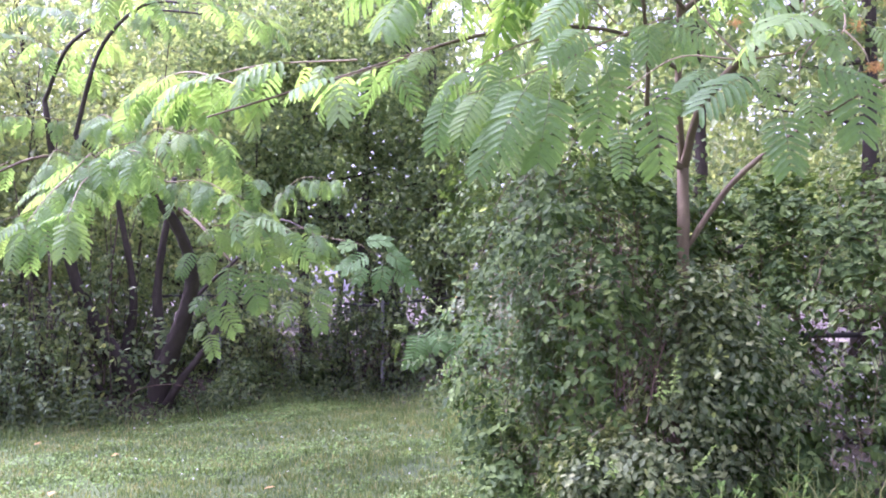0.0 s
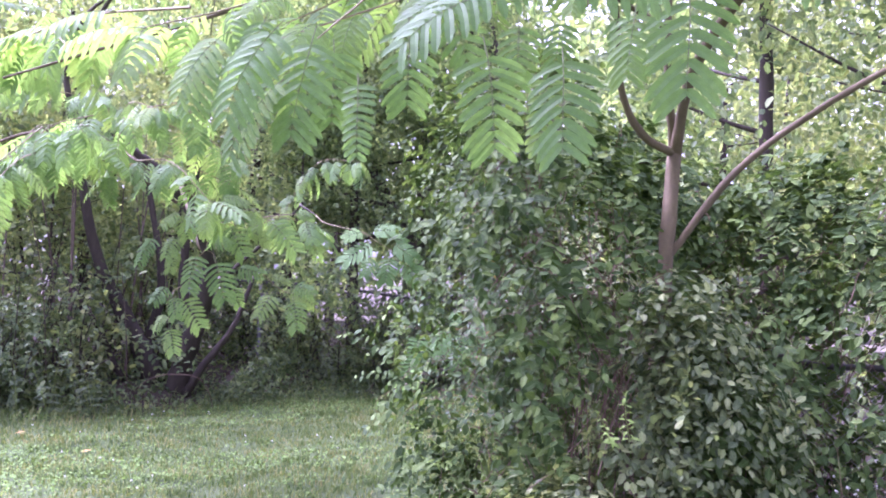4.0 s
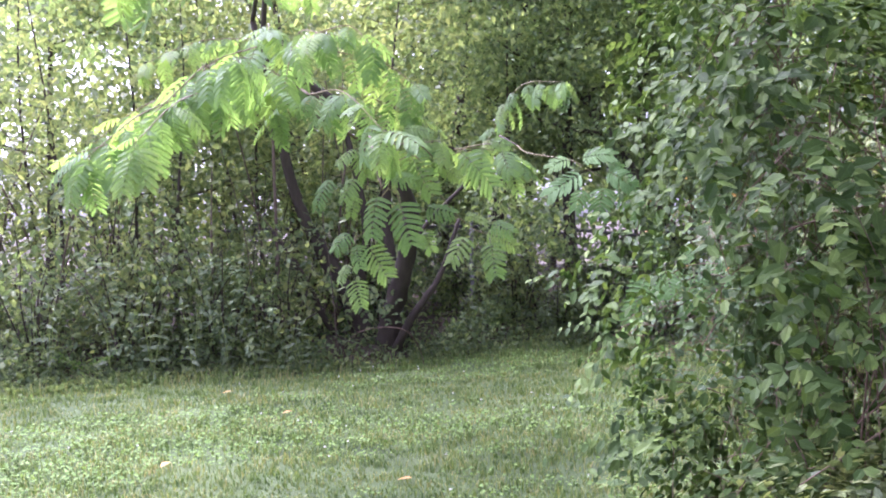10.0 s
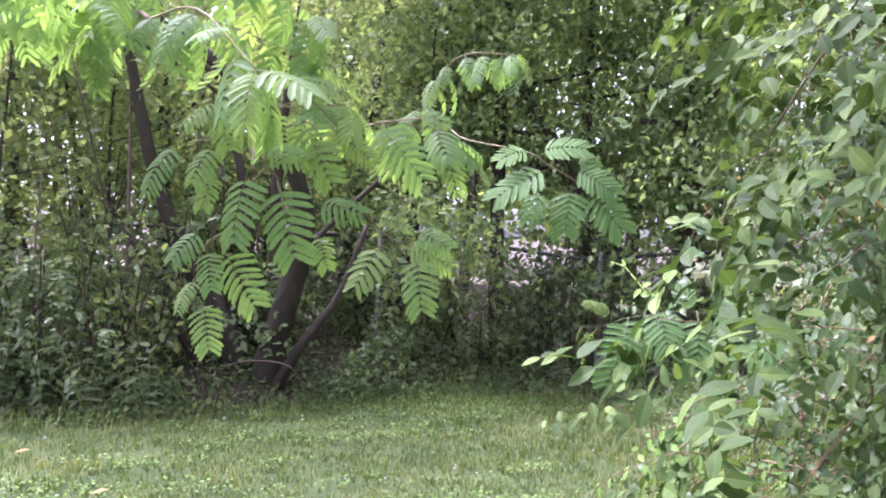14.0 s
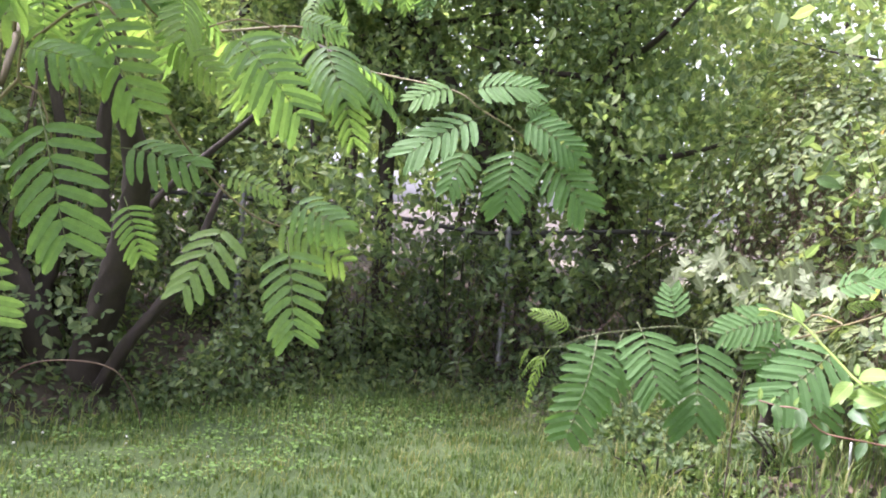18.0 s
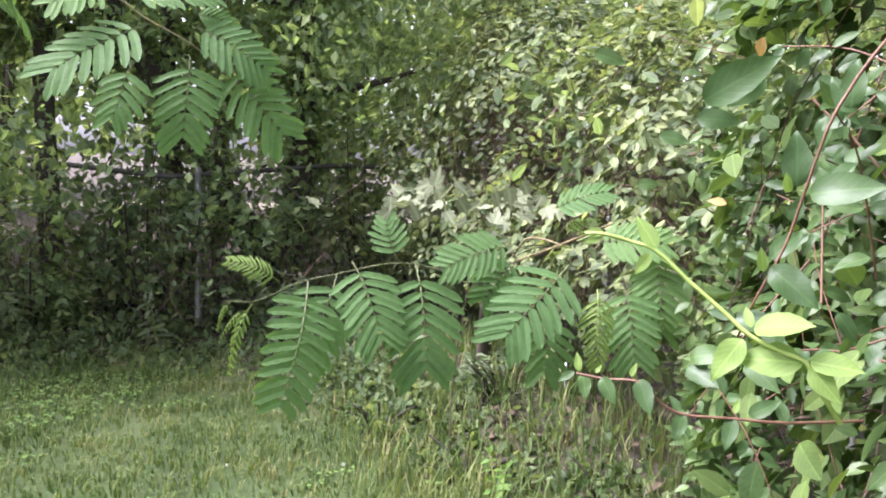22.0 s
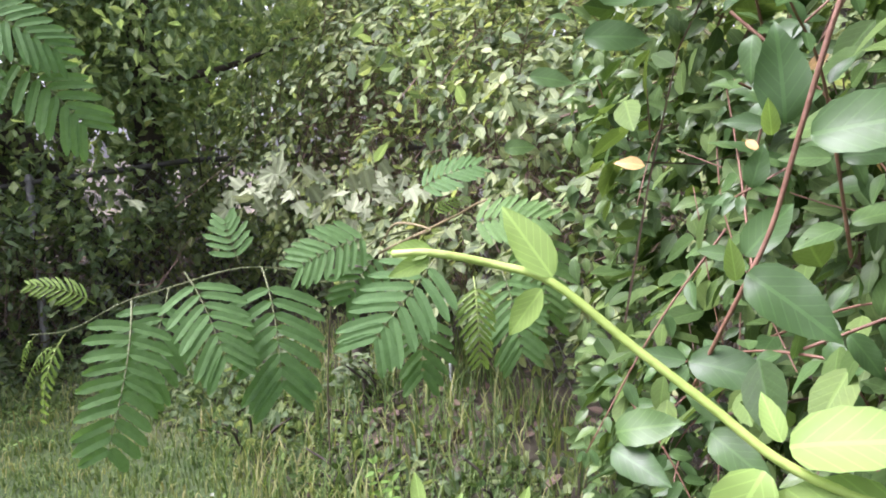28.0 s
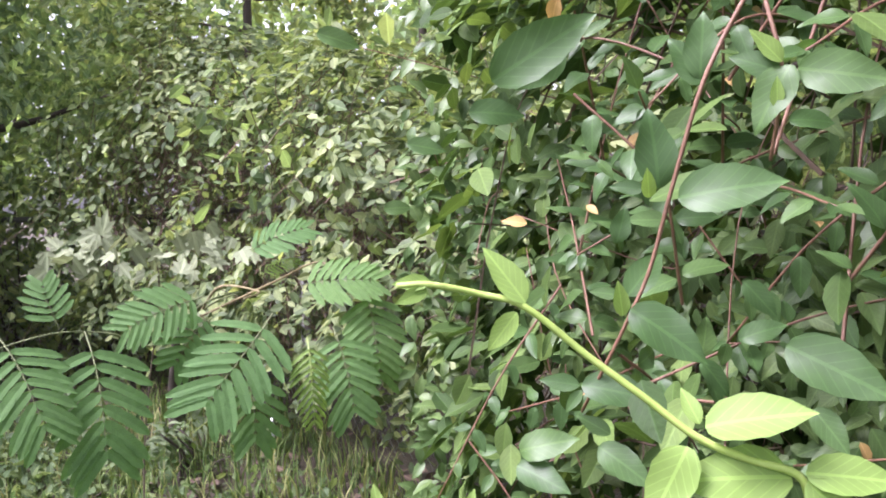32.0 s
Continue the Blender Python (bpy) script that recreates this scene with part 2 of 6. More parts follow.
M_DEAD = rough_material("dead_stem", [(0.3, (0.06, 0.036, 0.024)), (0.7, (0.16, 0.11, 0.077))], 15, 90, 0.9, 0.3)
M_GRAVEL = rough_material("pale_gravel", [(0.3, (0.2, 0.17, 0.13)), (0.55, (0.31, 0.27, 0.22)), (0.75, (0.46, 0.41, 0.35))], 3, 50, 0.95, 0.5)
M_METAL = rough_material("weathered_galvanised_steel", [(0.3, (0.14, 0.14, 0.14)), (0.7, (0.33, 0.33, 0.32))], 8, 70, 0.5, 0.15, metal=0.7)
M_RUST = rough_material("dark_rail_steel", [(0.3, (0.03, 0.03, 0.03)), (0.7, (0.09, 0.085, 0.08))], 8, 70, 0.6, 0.2, metal=0.5)
M_BRIGHT = rough_material("bright_rod_steel", [(0.3, (0.4, 0.4, 0.4)), (0.7, (0.6, 0.6, 0.6))], 8, 70, 0.4, 0.1, metal=0.6)


def ground_material():
    """Short turf over soil, running to leaf litter past the lawn's edge."""
    m, n, l = nodes_of("lawn_soil")
    geo = n.new("ShaderNodeNewGeometry")
    pos = geo.outputs["Position"]
    a = noise_node(n, l, 1.1, 4.0, pos)
    f = noise_node(n, l, 45.0, 6.0, pos, 0.7)
    fac = math_node(n, l, 'ADD', math_node(n, l, 'MULTIPLY', a, 0.5), math_node(n, l, 'MULTIPLY', f, 0.5))
    turf = ramp_node(n, l, fac, [(0.3, (0.035, 0.06, 0.018)), (0.5, (0.065, 0.105, 0.03)), (0.7, (0.115, 0.15, 0.048))])
    litter = ramp_node(n, l, fac, [(0.3, (0.025, 0.02, 0.013)), (0.5, (0.05, 0.038, 0.026)), (0.7, (0.1, 0.076, 0.052))])
    at = n.new("ShaderNodeAttribute")
    at.attribute_name = "litter"
    edge = math_node(n, l, 'ADD', at.outputs["Fac"], math_node(n, l, 'MULTIPLY', math_node(n, l, 'SUBTRACT', noise_node(n, l, 3.0, 4.0, pos), 0.5), 0.9))
    mix = n.new("ShaderNodeMixRGB")
    l.new(math_node(n, l, 'MINIMUM', math_node(n, l, 'MAXIMUM', edge, 0.0), 1.0), mix.inputs[0])
    l.new(turf, mix.inputs[1])
    l.new(litter, mix.inputs[2])
    b = n.new("ShaderNodeBsdfPrincipled")
    l.new(mix.outputs[0], b.inputs["Base Color"])
    b.inputs["Roughness"].default_value = 0.95
    bp = n.new("ShaderNodeBump")
    bp.inputs["Strength"].default_value, bp.inputs["Distance"].default_value = 0.8, 0.03
    l.new(f, bp.inputs["Height"])
    l.new(bp.outputs[0], b.inputs["Normal"])
    o = n.new("ShaderNodeOutputMaterial")
    l.new(b.outputs[0], o.inputs["Surface"])
    return m


M_GROUND = ground_material()


# ---- mesh helpers ----
class Geo:
    """Gathers vertices, triangles and UVs and turns them into one mesh."""

    def __init__(self):
        self.v, self.f, self.u, self.s, self.n = [], [], [], [], 0

    def add(self, v, f, u=None, slot=0):
        v, f = np.asarray(v, float), np.asarray(f, int)
        self.v.append(v)
        self.f.append(f + self.n)
        self.u.append(np.zeros((len(v), 2)) + 0.25 if u is None else np.asarray(u, float))
        self.s.append(np.full(len(f), slot, int))
        self.n += len(v)
        return self

    def mesh(self, name, materials, smooth=False):
        me = bpy.data.meshes.new(name)
        v, f, u, s = np.concatenate(self.v), np.concatenate(self.f), np.concatenate(self.u), np.concatenate(self.s)
        me.vertices.add(len(v))
        me.vertices.foreach_set("co", v.astype(np.float32).ravel())
        me.loops.add(len(f) * 3)
        me.loops.foreach_set("vertex_index", f.astype(np.int32).ravel())
        me.polygons.add(len(f))
        me.polygons.foreach_set("loop_start", np.arange(0, len(f) * 3, 3, dtype=np.int32))
        me.polygons.foreach_set("material_index", s.astype(np.int32))
        me.polygons.foreach_set("use_smooth", np.full(len(f), smooth))
        layer = me.uv_layers.new(name="UVMap")
        layer.data.foreach_set("uv", u[f.ravel()].astype(np.float32).ravel())
        for m in materials:
            me.materials.append(m)
        me.update()
        me.validate()
        return me


def part(name, data, parent, label="", kind=""):
    """Links a mesh (or a Geo's mesh) as one object under a thing or a part."""
    ob = new(name, data)
    if parent is not None:
        ob.parent = parent
        ob.matrix_parent_inverse = Matrix.Translation(-parent.location) if parent.type == 'EMPTY' else Matrix()
    return tagged(ob, label, "", "", kind)


def thing(name, label, category, at=(0, 0, 0), group="", kind=""):
    """An Empty at a thing's base."""
    ob = new(name)
    ob.location = at
    ob.empty_display_size = 0.1
    return tagged(ob, label, category, group, kind)


def smooth_line(pts, n=6):
    """Catmull-Rom through a few points."""
    p = np.asarray(pts, float)
    if len(p) < 3:
        return np.array([p[0] + (p[-1] - p[0]) * t for t in np.linspace(0, 1, n + 1)])
    q = np.vstack([2 * p[0] - p[1], p, 2 * p[-1] - p[-2]])
    out = []
    for i in range(1, len(q) - 2):
        for t in np.linspace(0, 1, n, endpoint=False):
            a, b, c, d = q[i - 1], q[i], q[i + 1], q[i + 2]
            out.append(0.5 * (2 * b + (c - a) * t + (2 * a - 5 * b + 4 * c - d) * t * t + (3 * b - a - 3 * c + d) * t ** 3))
    out.append(p[-1])
    return np.array(out)


def tube(geo, line, r0, r1, sides=7, slot=0, wobble=0.0, rng=None):
    """A tapered tube along a line of points."""
    line = np.asarray(line, float)
    m = len(line)
    d = np.gradient(line, axis=0)
    d /= np.linalg.norm(d, axis=1)[:, None] + 1e-9
    ref = np.array([0.0, 0.0, 1.0]) if abs(d[:, 2]).mean() < 0.8 else np.array([1.0, 0.0, 0.0])
    a = np.cross(d, ref)
    a /= np.linalg.norm(a, axis=1)[:, None] + 1e-9
    b = np.cross(d, a)
    r = np.linspace(r0, r1, m)
    ang = np.arange(sides) * 2 * np.pi / sides
    rr = r[:, None] * (1 + (wobble * rng.standard_normal((m, sides)) if wobble else 0))
    v = line[:, None] + rr[..., None] * (np.cos(ang)[None, :, None] * a[:, None] + np.sin(ang)[None, :, None] * b[:, None])
    i, j = np.meshgrid(np.arange(m - 1), np.arange(sides), indexing="ij")
    k = (j + 1) % sides
    p, q, s, t = i * sides + j, i * sides + k, (i + 1) * sides + k, (i + 1) * sides + j
    f = np.concatenate([np.stack([p, q, s], -1).reshape(-1, 3), np.stack([p, s, t], -1).reshape(-1, 3)])
    tips = np.stack([(m - 1) * sides + np.zeros(sides - 2, int), (m - 1) * sides + np.arange(1, sides - 1), (m - 1) * sides + np.arange(2, sides)], -1)
    geo.add(v.reshape(-1, 3), np.concatenate([f, tips]), None, slot)


def oval_leaf(width=0.5, bend=0.12, fold=0.1, tip=1.0):
    """A leaf with a midrib fold and a drooping tip: length 1 along x, upper side +z."""
    xs = np.array([0, 0.12, 0.3, 0.52, 0.74, 0.9, 1.0])
    ws = width * 0.5 * np.array([0, 0.55, 0.95, 1.0, 0.72, 0.34, 0]) * np.array([1, 1, 1, 1, tip, tip, 1])
    z = -bend * xs ** 2
    v, u = [], []
    for x, w, h in zip(xs, ws, z):
        v += [(x, -w, h + fold * w), (x, 0, h), (x, w, h + fold * w)]
        u += [(0.5 - w / width, x), (0.5, x), (0.5 + w / width, x)]
    f = []
    for i in range(len(xs) - 1):
        a, b = 3 * i, 3 * i + 3
        for s in (0, 1):
            if i > 0:
                f.append((a + s, b + s, a + s + 1))
                if i < len(xs) - 2:
                    f.append((b + s, b + s + 1, a + s + 1))
                else:
                    f[-1] = (a + s, b + 1, a + s + 1)
            else:
                f.append((a + 1, b + s, b + s + 1))
    return np.array(v), np.array(f), np.array(u)


def broad_leaf(width=0.5, bend=0.2, fold=0.2, ripple=0.03):
    """A near leaf with a rounded base, a drawn-out tip and a faintly rippled, toothed rim: length 1 along x."""
    xs = np.array([0, 0.03, 0.1, 0.18, 0.28, 0.38, 0.48, 0.58, 0.68, 0.78, 0.87, 0.94, 1.0])
    v, u = [], []
    for i, x in enumerate(xs):
        w = (1 - (1 - x / 0.4) ** 2.2) ** 0.62 if x < 0.4 else 1 - ((x - 0.4) / 0.6) ** 1.75
        w *= 0.5 * width * (1.03 if i % 2 else 0.98)
        for q in (-1, 0, 1):
            lift = (fold * w + ripple * math.sin(9 * x + 1.4 * q)) * abs(q) if 0 < x < 1 else 0
            v.append((x, q * w, lift - bend * x * x))
            u.append((0.5 + q * w / width, x))
    f = []
    for i in range(len(xs) - 1):
        for k in (0, 1):
            a, b = 3 * i + k, 3 * i + k + 3
            if i > 0:
                f.append((a, b, a + 1))
            if i < len(xs) - 2:
                f.append((b, b + 1, a + 1))
    return np.array(v), np.array(f), np.array(u)


def hex_leaf(width=0.55, fold=0.12, bend=0.1):
    """A six-cornered leaf folded on its midrib: four triangles."""
    w = width / 2
    v = np.array([(0, 0, 0), (0.3, -w, fold * w - bend * 0.1), (0.72, -w * 0.8, fold * w - bend * 0.5), (1, 0, -bend), (0.72, w * 0.8, fold * w - bend * 0.5), (0.3, w, fold * w - bend * 0.1)])
    f = np.array([(0, 1, 2), (0, 2, 3), (0, 3, 4), (0, 4, 5)])
    u = np.array([(0.5, 0), (0, 0.3), (0.1, 0.72), (0.5, 1), (0.9, 0.72), (1, 0.3)])
    return v, f, u


def kite_leaf(width=0.6):
    v = np.array([(0, 0, 0), (0.45, -width / 2, 0.05), (1, 0, -0.08), (0.45, width / 2, 0.05)])
    return v, np.array([(0, 1, 2), (0, 2, 3)]), np.array([(0.5, 0), (0, 0.45), (0.5, 1), (1, 0.45)])


def lobed_leaf():
    """A leaf of five pointed lobes."""
    v, u = [(0, 0, 0)], [(0.5, 0)]
    for a, r in ((-95, 0.3), (-72, 0.58), (-55, 0.46), (-38, 0.8), (-20, 0.62), (0, 1.0), (20, 0.62), (38, 0.8), (55, 0.46), (72, 0.58), (95, 0.3)):
        v.append((r * math.cos(radians(a)), r * math.sin(radians(a)) * 0.8, -0.1 * r * r + 0.05 * abs(math.sin(radians(a)))))
        u.append((0.5 + 0.5 * math.sin(radians(a)) * r, r))
    return np.array(v), np.array([(0, i, i + 1) for i in range(1, 11)]), np.array(u)


def unit(a):
    return a / (np.linalg.norm(a, axis=-1, keepdims=True) + 1e-9)


def scatter(geo, template, pts, axis, normal, size, slot=0):
    """One leaf of the template at each point, along its axis, upper side to its normal."""
    tv, tf, tu = template
    x = unit(axis)
    y = unit(np.cross(normal, x))
    z = np.cross(x, y)
    v = pts[:, None] + size[:, None, None] * (tv[None, :, 0:1] * x[:, None] + tv[None, :, 1:2] * y[:, None] + tv[None, :, 2:3] * z[:, None])
    f = tf[None] + (np.arange(len(pts)) * len(tv))[:, None, None]
    geo.add(v.reshape(-1, 3), f.reshape(-1, 3), np.tile(tu, (len(pts), 1)), slot)


def wave(p, k, seed):
    """Smooth lumps: a sum of a few sines in space."""
    r = np.random.default_rng(seed)
    out = np.zeros(len(p))
    for _ in range(7):
        out += np.sin(p @ (unit(r.standard_normal(3)) * k * r.uniform(0.6, 1.6)) + r.uniform(0, 6.28))
    return out / 3.5


def lawn_edge(x):
    """The lawn's far border: y at each x."""
    return np.interp(x, [-12, -6.5, -5.4, -4.9, -4.1, -3.7, -3.1, -2.2, -1.4, -0.7, 0.0, 0.3, 0.75, 1.2, 1.6], [6.2, 7.7, 8.55, 9.0, 9.6, 10.2, 11.0, 11.9, 12.4, 12.3, 11.1, 10.1, 9.4, 8.6, 5.3])


def ground_z(x, y):
    """Height of the ground: the lawn lies level, the bank past it rises a little."""
    past = np.clip((y - lawn_edge(x)) / 1.6, 0, 1) * np.clip((2.5 - x) / 1.0, 0, 1)
    near = np.clip((20 - np.hypot(x + 1, y - 8)) / 8, 0, 1)
    return 0.28 * past * past * (3 - 2 * past) + near * 0.02 * (np.sin(x * 1.7 + y) + np.sin(y * 1.3 - 0.6 * x))


# ---- ground ----
def build_ground():
    r = np.concatenate([np.linspace(0, 30, 76), np.array([34, 40, 50, 70, 110, 200, 400, 900, 2000])])
    xs = np.concatenate([-r[:0:-1], r])
    gx, gy = np.meshgrid(xs, xs + 8.0, indexing="ij")
    x, y = gx.ravel(), gy.ravel()
    m = len(xs)
    i, j = np.meshgrid(np.arange(m - 1), np.arange(m - 1), indexing="ij")
    p = (i * m + j).ravel()
    f = np.concatenate([np.stack([p, p + m, p + m + 1], -1), np.stack([p, p + m + 1, p + 1], -1)])
    g = Geo().add(np.stack([x, y, ground_z(x, y)], -1), f)
    me = g.mesh("ground", [M_GROUND], True)
    at = me.attributes.new("litter", 'FLOAT', 'POINT')
    past = np.clip((y - lawn_edge(x) + 0.1) / 0.5, 0, 1)
    at.data.foreach_set("value", past.astype(np.float32))
    return tagged(new("ground", me), "mown lawn turning to brown leaf litter under the trees", "lawn", kind="structure")


build_ground()


def build_grass():
    rng = np.random.default_rng(11)
    n = 225000
    # denser where the lawn is passed nearest
    x = rng.uniform(-9.5, 2.2, n)
    y = 2.5 + 11.0 * rng.uniform(0, 1, n) ** 1.15
    keep = (y < lawn_edge(x) + 0.25 * rng.standard_normal(n)) & (x < 0.9 + 0.4 * rng.standard_normal(n))
    # worn, thin spots
    keep &= (wave(np.stack([x, y, 0 * x], -1), 5.0, 17) + 0.5 * wave(np.stack([x, y, 0 * x], -1), 14.0, 18) > -0.75) | (rng.random(n) < 0.35)
    x, y = x[keep], y[keep]
    n = len(x)
    h = (0.028 + 0.034 * rng.random(n)) * (1 + 0.3 * wave(np.stack([x, y, 0 * x], -1), 2.2, 5) + 0.35 * np.clip(wave(np.stack([x, y, 0 * x], -1), 22, 6), -1, 1.5) + 0.45 * np.clip(wave(np.stack([x, y, 0 * x], -1), 9, 16), 0, 1.5))
    border = np.clip(1 - (lawn_edge(x) - y) / 0.5, 0, 1)
    h *= 1 + 0.6 * border * rng.random(n)
    az = rng.uniform(0, 6.283, n)
    lean = 0.25 + 0.75 * rng.random(n)
    w = 0.0028 + 0.0022 * rng.random(n)
    base = np.stack([x, y, ground_z(x, y) - 0.004], -1)
    out = np.stack([np.cos(az), np.sin(az), 0 * az], -1)
    side = np.stack([-np.sin(az), np.cos(az), 0 * az], -1)
    up = np.array([0, 0, 1.0])
    mid = base + out * (h * lean * 0.35)[:, None] + up * (h * 0.65)[:, None]
    tip = base + out * (h * lean)[:, None] + up * (h * (1 - 0.25 * lean))[:, None]
    v = np.stack([base - side * w[:, None], base + side * w[:, None], mid - side * w[:, None] * 0.8, mid + side * w[:, None] * 0.8, tip], 1)
    f = np.array([(0, 1, 3), (0, 3, 2), (2, 3, 4)])[None] + (np.arange(n) * 5)[:, None, None]
    u = np.tile(np.array([(0.3, 0), (0.7, 0), (0.3, 0.6), (0.7, 0.6), (0.45, 1.0)]), (n, 1))
    g = Geo().add(v.reshape(-1, 3), f.reshape(-1, 3), u)
    tagged(new("grass", g.mesh("grass", [M_GRASS])), "short mown green grass with dry yellow blades", "grass", kind="stuff")
    # the rest of the lawn, behind and beside the path
    n = 90000
    x, y = rng.uniform(-16, 14, n), rng.uniform(-9, 7.0, n)
    keep = ((y < 2.6) | (x > 1.0) | (x < -9.4)) & (y < np.where(x > 0.9, 5.1, lawn_edge(x)))
    x, y = x[keep], y[keep]
    n = len(x)
    az = rng.uniform(0, 6.283, n)
    o = np.stack([np.cos(az), np.sin(az), 0 * az], -1)
    sd = np.stack([-np.sin(az), np.cos(az), 0 * az], -1) * rng.uniform(0.004, 0.008, n)[:, None]
    b = np.stack([x, y, ground_z(x, y) - 0.004], -1)
    h = rng.uniform(0.04, 0.085, n)[:, None]
    tip = b + o * h * 0.6 + np.array([0, 0, 1.0]) * h
    g = Geo().add(np.stack([b - sd, b + sd, tip], 1).reshape(-1, 3), np.arange(3 * n).reshape(-1, 3), np.tile(np.array([(0.3, 0), (0.7, 0), (0.45, 1.0)]), (n, 1)))
    tagged(new("grass", g.mesh("grass", [M_GRASS])), "mown green lawn grass behind the trees", "grass", kind="stuff")
    # clover and small broad weeds in drifts
    n = 78000
    x, y = rng.uniform(-8.5, 1.2, n), 3.0 + 10.0 * rng.random(n)
    keep = (y < lawn_edge(x) + 0.1) & (wave(np.stack([x, y, 0 * x], -1), 3.0, 9) + 0.8 * wave(np.stack([x, y, 0 * x], -1), 12.0, 19) > -0.15 + 0.5 * rng.random(n))
    x, y = x[keep], y[keep]
    n = len(x)
    p = np.stack([x, y, ground_z(x, y) + 0.025 + 0.045 * rng.random(n)], -1)
    az = rng.uniform(0, 6.283, n)
    g = Geo()
    scatter(g, hex_leaf(0.9, 0.1, 0.1), p, np.stack([np.cos(az), np.sin(az), 0 * az], -1), np.array([0, 0, 1.0]) + 0.4 * rng.standard_normal((n, 3)), rng.uniform(0.012, 0.03, n))
    tagged(new("clover", g.mesh("clover", [M_CLOVER])), "low clover and broad weeds in the lawn", "clover", kind="stuff")
    # clover heads, white
    n = 90
    x, y = rng.uniform(-6.0, 0.4, n), 4.0 + 6.5 * rng.random(n)
    g = Geo()
    for a, b in zip(x, y):
        if b > lawn_edge(a) - 0.3:
            continue
        c = np.array([a, b, ground_z(a, b) + 0.07])
        k = 14
        d = unit(rng.standard_normal((k, 3)) + np.array([0, 0, 0.4]))
        scatter(g, kite_leaf(0.5), np.tile(c, (k, 1)), d, rng.standard_normal((k, 3)), rng.uniform(0.008, 0.014, k))
    tagged(new("clover_flowers", g.mesh("clover_flowers", [M_WHITE])), "scattered small white clover heads in the lawn", "clover flower", kind="stuff")


build_grass()


# ---- chain link fence ----
def build_fence(name, corners, label):
    """Posts every 2.4 m, a top rail and woven wire between them."""
    a, b = np.array(corners[0], float), np.array(corners[1], float)
    length = np.linalg.norm(b - a)
    base = thing(name, label, "fence", (*a, float(ground_z(a[0], a[1]))))
    along = (b - a) / length
    h = 1.2

    def spot(s, z):
        p = a + along * s
        return np.array([p[0], p[1], float(ground_z(p[0], p[1])) + z])

    k = max(1, int(round(length / 2.4)))
    for i in range(k + 1):
        g = Geo()
        tube(g, [spot(length * i / k, -0.1), spot(length * i / k, h + 0.03)], 0.03, 0.03, 10)
        post = part("post", g.mesh("post", [M_METAL], True), base)
        g = Geo()
        top = spot(length * i / k, h + 0.03)
        tube(g, [top, top + [0, 0, 0.03], top + [0, 0, 0.045]], 0.036, 0.012, 10)
        part("cap", g.mesh("cap", [M_METAL], True), post)
    g = Geo()
    tube(g, [spot(s, h) for s in np.linspace(0, length, 12)], 0.021, 0.021, 8)
    part("top_rail", g.mesh("top_rail", [M_RUST], True), base, "dark weathered top rail")
    g = Geo()
    step = 0.085
    for sgn, off in ((1, 0.0), (-1, 0.004)):
        nrm = np.array([-along[1], along[0], 0]) * off
        for s in np.arange(-h if sgn > 0 else 0, length if sgn > 0 else length + h, step):
            s0, s1, z0, z1 = s, s + sgn * h, 0.02, h
            if s0 < 0:
                z0, s0 = z0 - s0, 0
            if s1 > length:
                z1, s1 = z1 - (s1 - length), length
            if s0 > length:
                z0, s0 = z0 + (s0 - length), length
            if s1 < 0:
                z1, s1 = z1 + s1, 0
            if z1 - z0 > 0.05:
                tube(g, [spot(s0, z0) + nrm, spot(s1, z1) + nrm], 0.0017, 0.0017, 3)
    part("wire_mesh", g.mesh("wire_mesh", [M_METAL]), base, kind="stuff")
    return base


build_fence("chain_link_fence", ((-13.3, 13.25), (1.55, 13.35)), "weathered chain link fence overgrown along the wood's edge")
build_fence("chain_link_fence", ((1.55, 13.35), (1.95, 6.75)), "galvanised chain link fence buried in honeysuckle")
build_fence("chain_link_fence", ((1.95, 6.75), (9.0, 6.4)), "galvanised chain link fence under a vine hedge")


# ---- vine-covered mounds ----
PATH_END = np.array([-0.25, 6.38, 1.5])   # the path's last standing place, kept free of leaves


BARE_SPOT = (np.array([1.34, 5.5, 1.05]), np.array([0.1, 0.45, 0.2]))   # bare brown stems show by the trunk


def clear_of_path(p):
    open_lawn = (np.linalg.norm(p - PATH_END, axis=1) > 0.5) & ((p[:, 1] < 6.75) | (p[:, 1] > 8.8) | (p[:, 0] > -0.2 + 0.52 * (p[:, 1] - 6.3)))
    return open_lawn & ((((p - BARE_SPOT[0]) / BARE_SPOT[1]) ** 2).sum(1) > 1)


